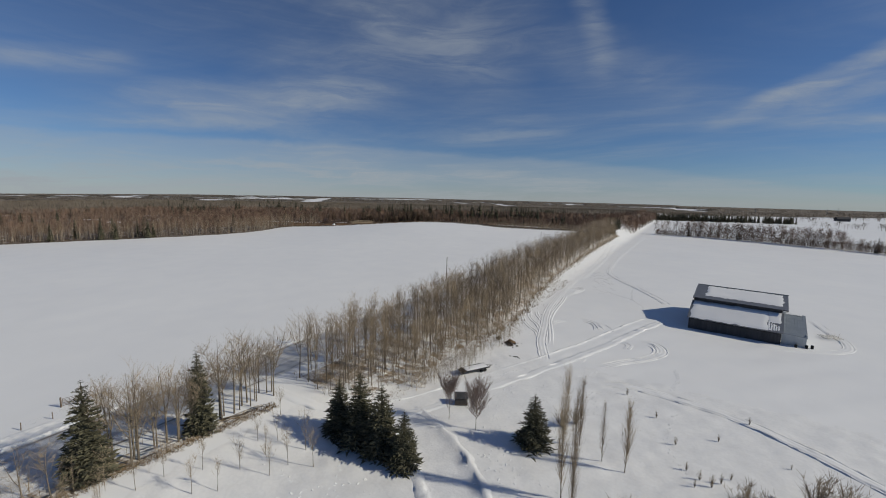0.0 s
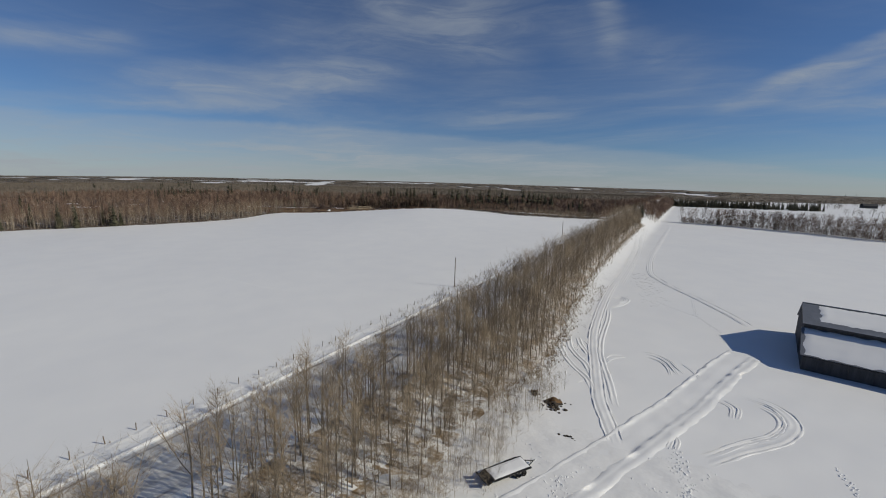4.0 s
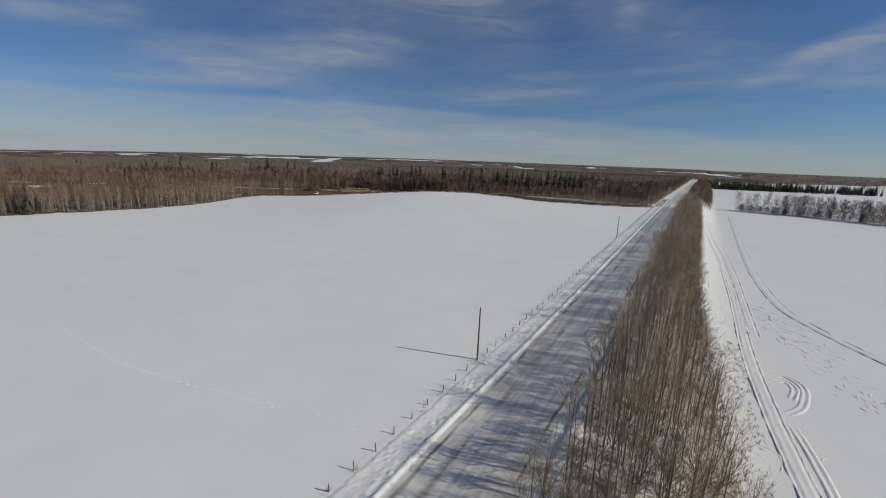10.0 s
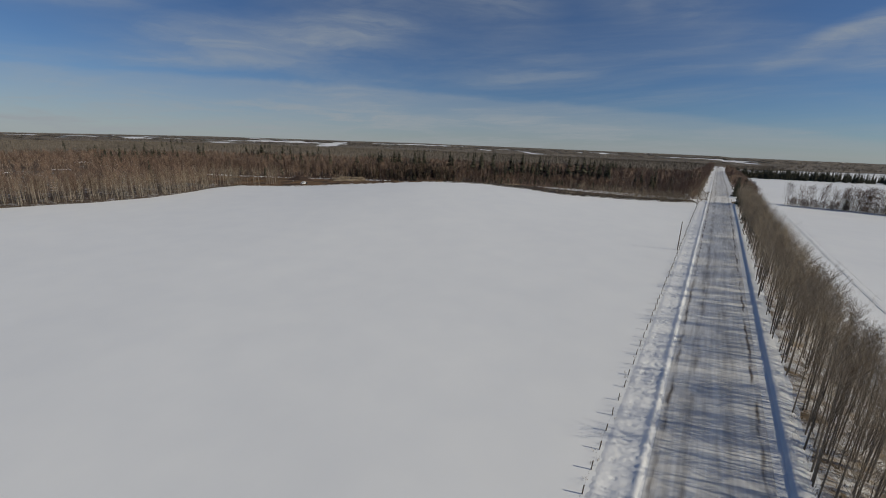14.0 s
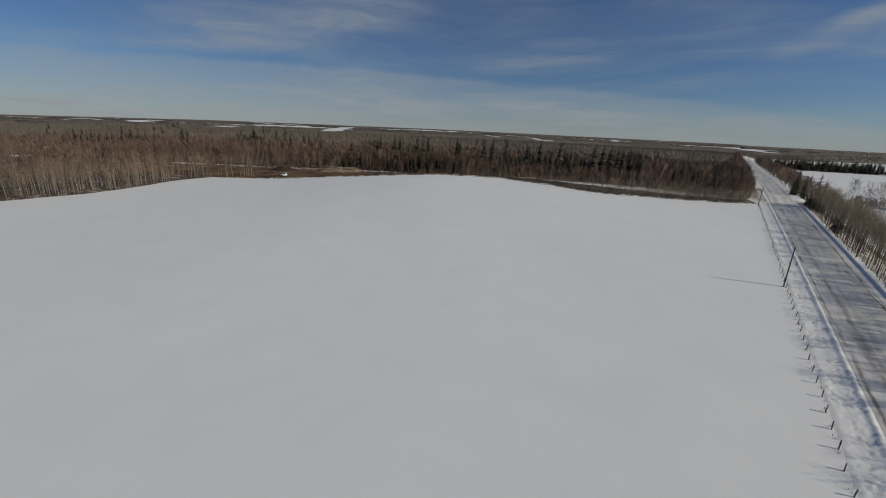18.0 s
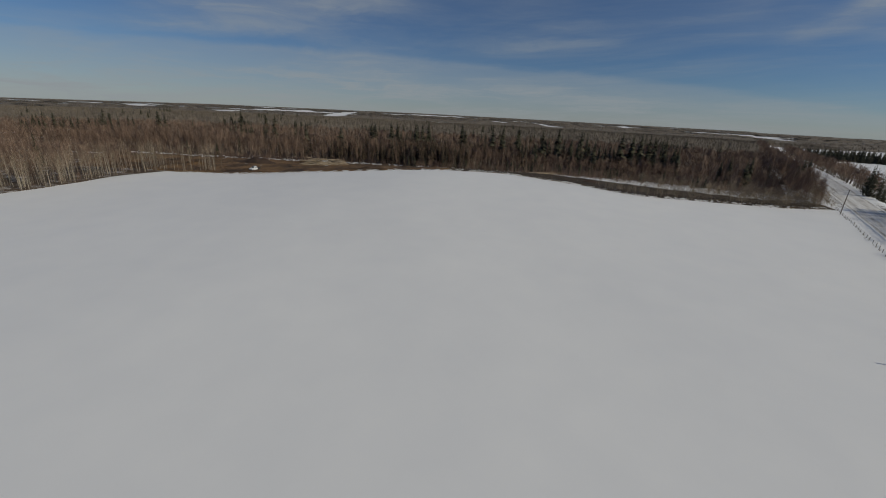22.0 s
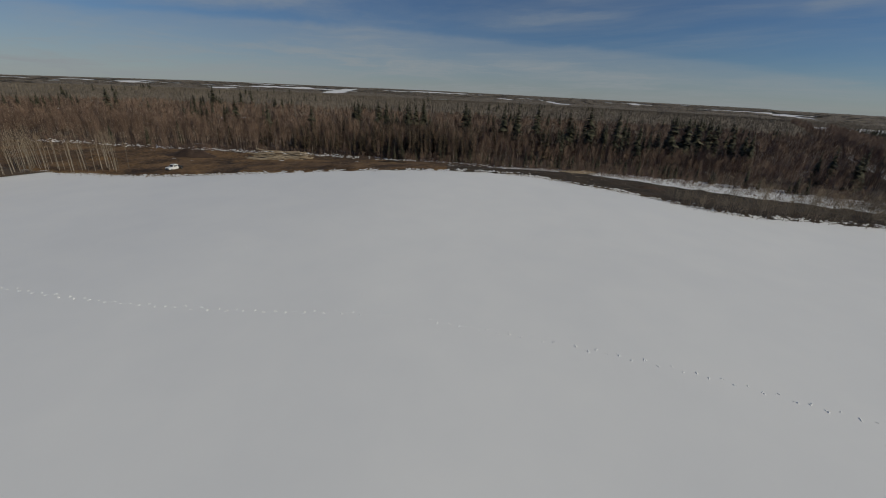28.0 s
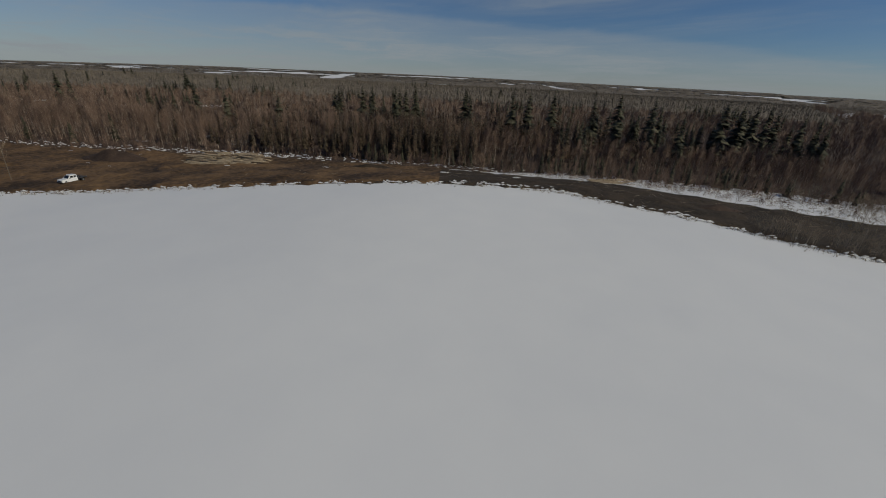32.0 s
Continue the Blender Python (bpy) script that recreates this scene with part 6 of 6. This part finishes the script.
for _ in range(620):
    x = rng.uniform(-190, 120)
    y = float(np.interp(x, [p[0] for p in WOODS_EDGE], [p[1] for p in WOODS_EDGE])) + rng.gauss(1.5 if x < 20 else 3.5, 2.4)
    snow_patch(*on_field(x, y), rng.uniform(0.25, 1.1), rng.uniform(0.1, 0.3), 0.1)
for x, y, along, across in [(-112, 437, 7, 0.5), (-100, 433, 5, 0.4), (-127, 434, 6, 0.6), (-105, 417, 3.0, 0.5), (-96, 414, 1.5, 0.4), (-64, 419, 2, 0.3), (-35, 420, 3, 0.3), (0, 415, 2.5, 0.25), (20, 411, 2, 0.25)]:
    snow_patch(*on_field(x, y), along, across, 0.15)
for _ in range(420):
    x = rng.uniform(-100, 150)
    y = float(np.interp(x, [p[0] for p in FIELD_EDGE], [p[1] for p in FIELD_EDGE])) + abs(rng.gauss(0.4, 1.2))
    snow_patch(*on_field(x, y), rng.uniform(0.25, 1.2), rng.uniform(0.1, 0.3), 0.08)
tagged(new("snow_patches", tri_mesh("snow_patches", *join(patches), TRODDEN, smooth_faces=True)), "leftover snow patches along the forest edge", "snow", kind="stuff")


def earth_mound(x, y, along, across, high, label, mat):
    """A low bulldozed heap with an uneven crest."""
    X, Y = on_field(x, y)
    heap = empty("earth_mound", pose(X, Y, gz(X, Y), 0, 0, math.degrees(TURN_F)), label, "earth mound", "earth mounds in the clearing" if Y > 200 else "")
    V, T, n, m = [(0, 0, high)], [], 28, 7
    for r in range(1, m + 1):
        f = r / m
        for k in range(n):
            a = k * 6.283 / n
            w = 1 + 0.18 * noise.noise((math.cos(a) * 1.7, math.sin(a) * 1.7, x))
            px, py = math.cos(a) * along * f * w, math.sin(a) * across * f * w
            z = high * (0.5 + 0.5 * math.cos(math.pi * f)) * (1 + 0.45 * noise.noise((px * 0.35, py * 0.5, y))) + 0.15 * noise.noise((px * 1.3, py * 1.3, 2))
            V.append((px, py, z if r < m else -0.2))
    T += [(0, 1 + k, 1 + (k + 1) % n) for k in range(n)]
    for r in range(m - 1):
        for k in range(n):
            o, q = 1 + r * n, 1 + (r + 1) * n
            k2 = (k + 1) % n
            T += [(o + k, q + k, q + k2), (o + k, q + k2, o + k2)]
    attach("earth_body", tri_mesh("earth_body", V, T, mat, smooth_faces=True), heap)


earth_mound(-102, 424, 13, 6, 3.0, "dark heap of bulldozed earth with thin snow", DARKSOIL)
earth_mound(-78, 430, 10, 4, 1.5, "low brown heap of bulldozed earth", TANSOIL)
earth_mound(-128, 412, 12, 5, 1.6, "low brown heap of bulldozed earth", TANSOIL)
earth_mound(-22, 424, 9, 3, 1.2, "low brown heap of bulldozed earth", SOIL)
earth_mound(22.1, 96.2, 1.7, 1.2, 1.0, "brown earth heap with roots at the belt's edge", TANSOIL)
earth_mound(62, 393, 6, 2.5, 0.9, "low dark heap of earth and sticks", DARKSOIL)

corner = []
for k in range(900):
    if k < 430:
        X, Y = rng.uniform(-15.5, -9.5), rng.uniform(404, 640)
        h = rng.uniform(1.5, 7.5)
    else:
        x = 88 + 62 * rng.random() ** 0.7
        X, Y = on_field(x, rng.uniform(float(np.interp(x, [77, 104, 131, 152], [371, 372, 371, 374])), float(np.interp(x, [81, 114, 154], [417, 405, 384])) + 6))
        h = rng.uniform(1.0, 5.0)
        if X > -10 or rng.random() > smooth(85, 125, x) + 0.15:
            continue
    corner.append((X, Y, gz(X, Y), rng.uniform(0, 6.28), h / 10 * 1.15, h / 10, rng.randrange(5)))
V, T, M = scatter(BRUSH, corner)
tagged(new("corner_brush", tri_mesh("corner_brush", V, T, [PALEBARK, TWIG], M)), "bare brush and young trees at the forest corner by the road", "brush", kind="stuff")
wedge = []
for _ in range(1500):
    x = rng.uniform(80, 152)
    wedge.append(on_field(x, rng.uniform(370, float(np.interp(x, [80, 114, 154], [400, 396, 384])))))
tufts("dry_grass", [q for q in wedge if q[0] < -10], "dry matted grass at the corner of the field", 0.2, 0.7)
tufts("dry_grass", [(rng.uniform(-9.5, -4.8), rng.uniform(404, 470)) for _ in range(500)] + [(rng.uniform(7.4, 17), 414 + rng.gauss(0, 5)) for _ in range(420)], "dry brown grass beside the field crossing", 0.2, 0.6)
# thin young aspens left standing along the field's far corner
for i in range(26):
    q = np.array([78 + i * 3.0, 371.0]) + np.array([rng.uniform(-2, 2), abs(rng.gauss(0, 5))])
    X, Y = on_field(*q)
    if X < -9.5:
        bare_tree(X, Y, rng.uniform(4, 9), rng.randrange(8), 0.75, "thin young aspen at the corner of the clearing", "young aspens by the clearing", "young_aspen_tree")

strip = []
for _ in range(650):
    q = np.array([rng.uniform(62, 152), 0.0])
    q[1] = np.interp(q[0], [40, 55, 66, 77, 104, 131, 152], [389, 382, 374, 369, 370, 369, 373]) + abs(rng.gauss(0, 5)) + (rng.random() < 0.4) * rng.uniform(0, 26) * smooth(75, 140, q[0])
    X, Y = on_field(*q)
    if X < -10:
        h = rng.uniform(1.0, 4.5)
        strip.append((X, Y, gz(X, Y), rng.uniform(0, 6.28), h / 10 * 1.2, h / 10, rng.randrange(6)))
for _ in range(600):
    x = rng.uniform(5, 152)
    lo = float(np.interp(x, [p[0] for p in SOIL_BACK], [p[1] for p in SOIL_BACK]))
    hi = float(np.interp(x, [p[0] for p in WOODS_EDGE], [p[1] for p in WOODS_EDGE])) + 9
    X, Y = on_field(x, rng.uniform(lo, hi))
    if X < -10:
        h = rng.uniform(0.8, 3.2)
        strip.append((X, Y, gz(X, Y), rng.uniform(0, 6.28), h / 10 * 1.2, h / 10, rng.randrange(6)))
thicket = []
for _ in range(1500):
    x = rng.uniform(-10, 140)
    lo = float(np.interp(x, [p[0] for p in SOIL_BACK], [p[1] for p in SOIL_BACK]))
    hi = float(np.interp(x, [p[0] for p in WOODS_EDGE], [p[1] for p in WOODS_EDGE])) + 8
    X, Y = on_field(x, rng.uniform(lo + 0.5, hi))
    if X < -10 and noise.noise((X * 0.12, Y * 0.12, 3.0)) > -0.25:
        h = rng.uniform(0.5, 1.9)
        thicket.append((X, Y, gz(X, Y), rng.uniform(0, 6.28), h / 10 * 1.3, h / 10, rng.randrange(5)))
V, T, M = scatter(BRUSH, thicket)
tagged(new("low_thicket", tri_mesh("low_thicket", V, T, [WOODTWIG, WOODTWIG], M)), "low brown scrub poking through snow at the forest edge", "brush", kind="stuff")
V, T, M = scatter(SAPLING, strip)
tagged(new("clearing_brush", tri_mesh("clearing_brush", V, T, [PALEBARK, TWIG], M)), "thin saplings and brush along the clearing", "brush", kind="stuff")


# ---- far farm and line of pylons ----
farm = empty("farmhouse", pose(408, 1341, gz(408, 1341), 0, 0, 15), "distant dark farmhouse on a white field", "house")
part("wall", box(26, 14, 6, (0, 0, 3), 0.05), BOARDS, farm)
for s in (-1, 1):
    part("roof", slab([(-14, 8 * s, 5.6), (14, 8 * s, 5.6), (14, 0, 10.5), (-14, 0, 10.5)][::s], 0.3), BOARDS, farm)
for x in (-8, 0, 8):
    part("window", box(2, 0.1, 1.6, (x, -7.05, 3), 0.02), GLASS, farm)
for x, y in [(440, 2977), (524, 2965), (744, 2923), (784, 2914)]:
    p = empty("pylon", pose(x, y, gz(x, y) + float(far_swell(x, y)), 0, 0, 30), "far steel power pylon on the horizon", "pylon", "pylons on the horizon")
    for sx_ in (-2.5, 2.5):
        attach("leg", tube_mesh("leg", [(sx_, 0, 0), (sx_ * 0.25, 0, 24), (0, 0, 34)], [0.5, 0.4, 0.3], STEEL, 4), p)
    for z in (24, 29):
        attach("arm", tube_mesh("arm", [(-6, 0, z), (6, 0, z)], [0.3, 0.3], STEEL, 4), p)
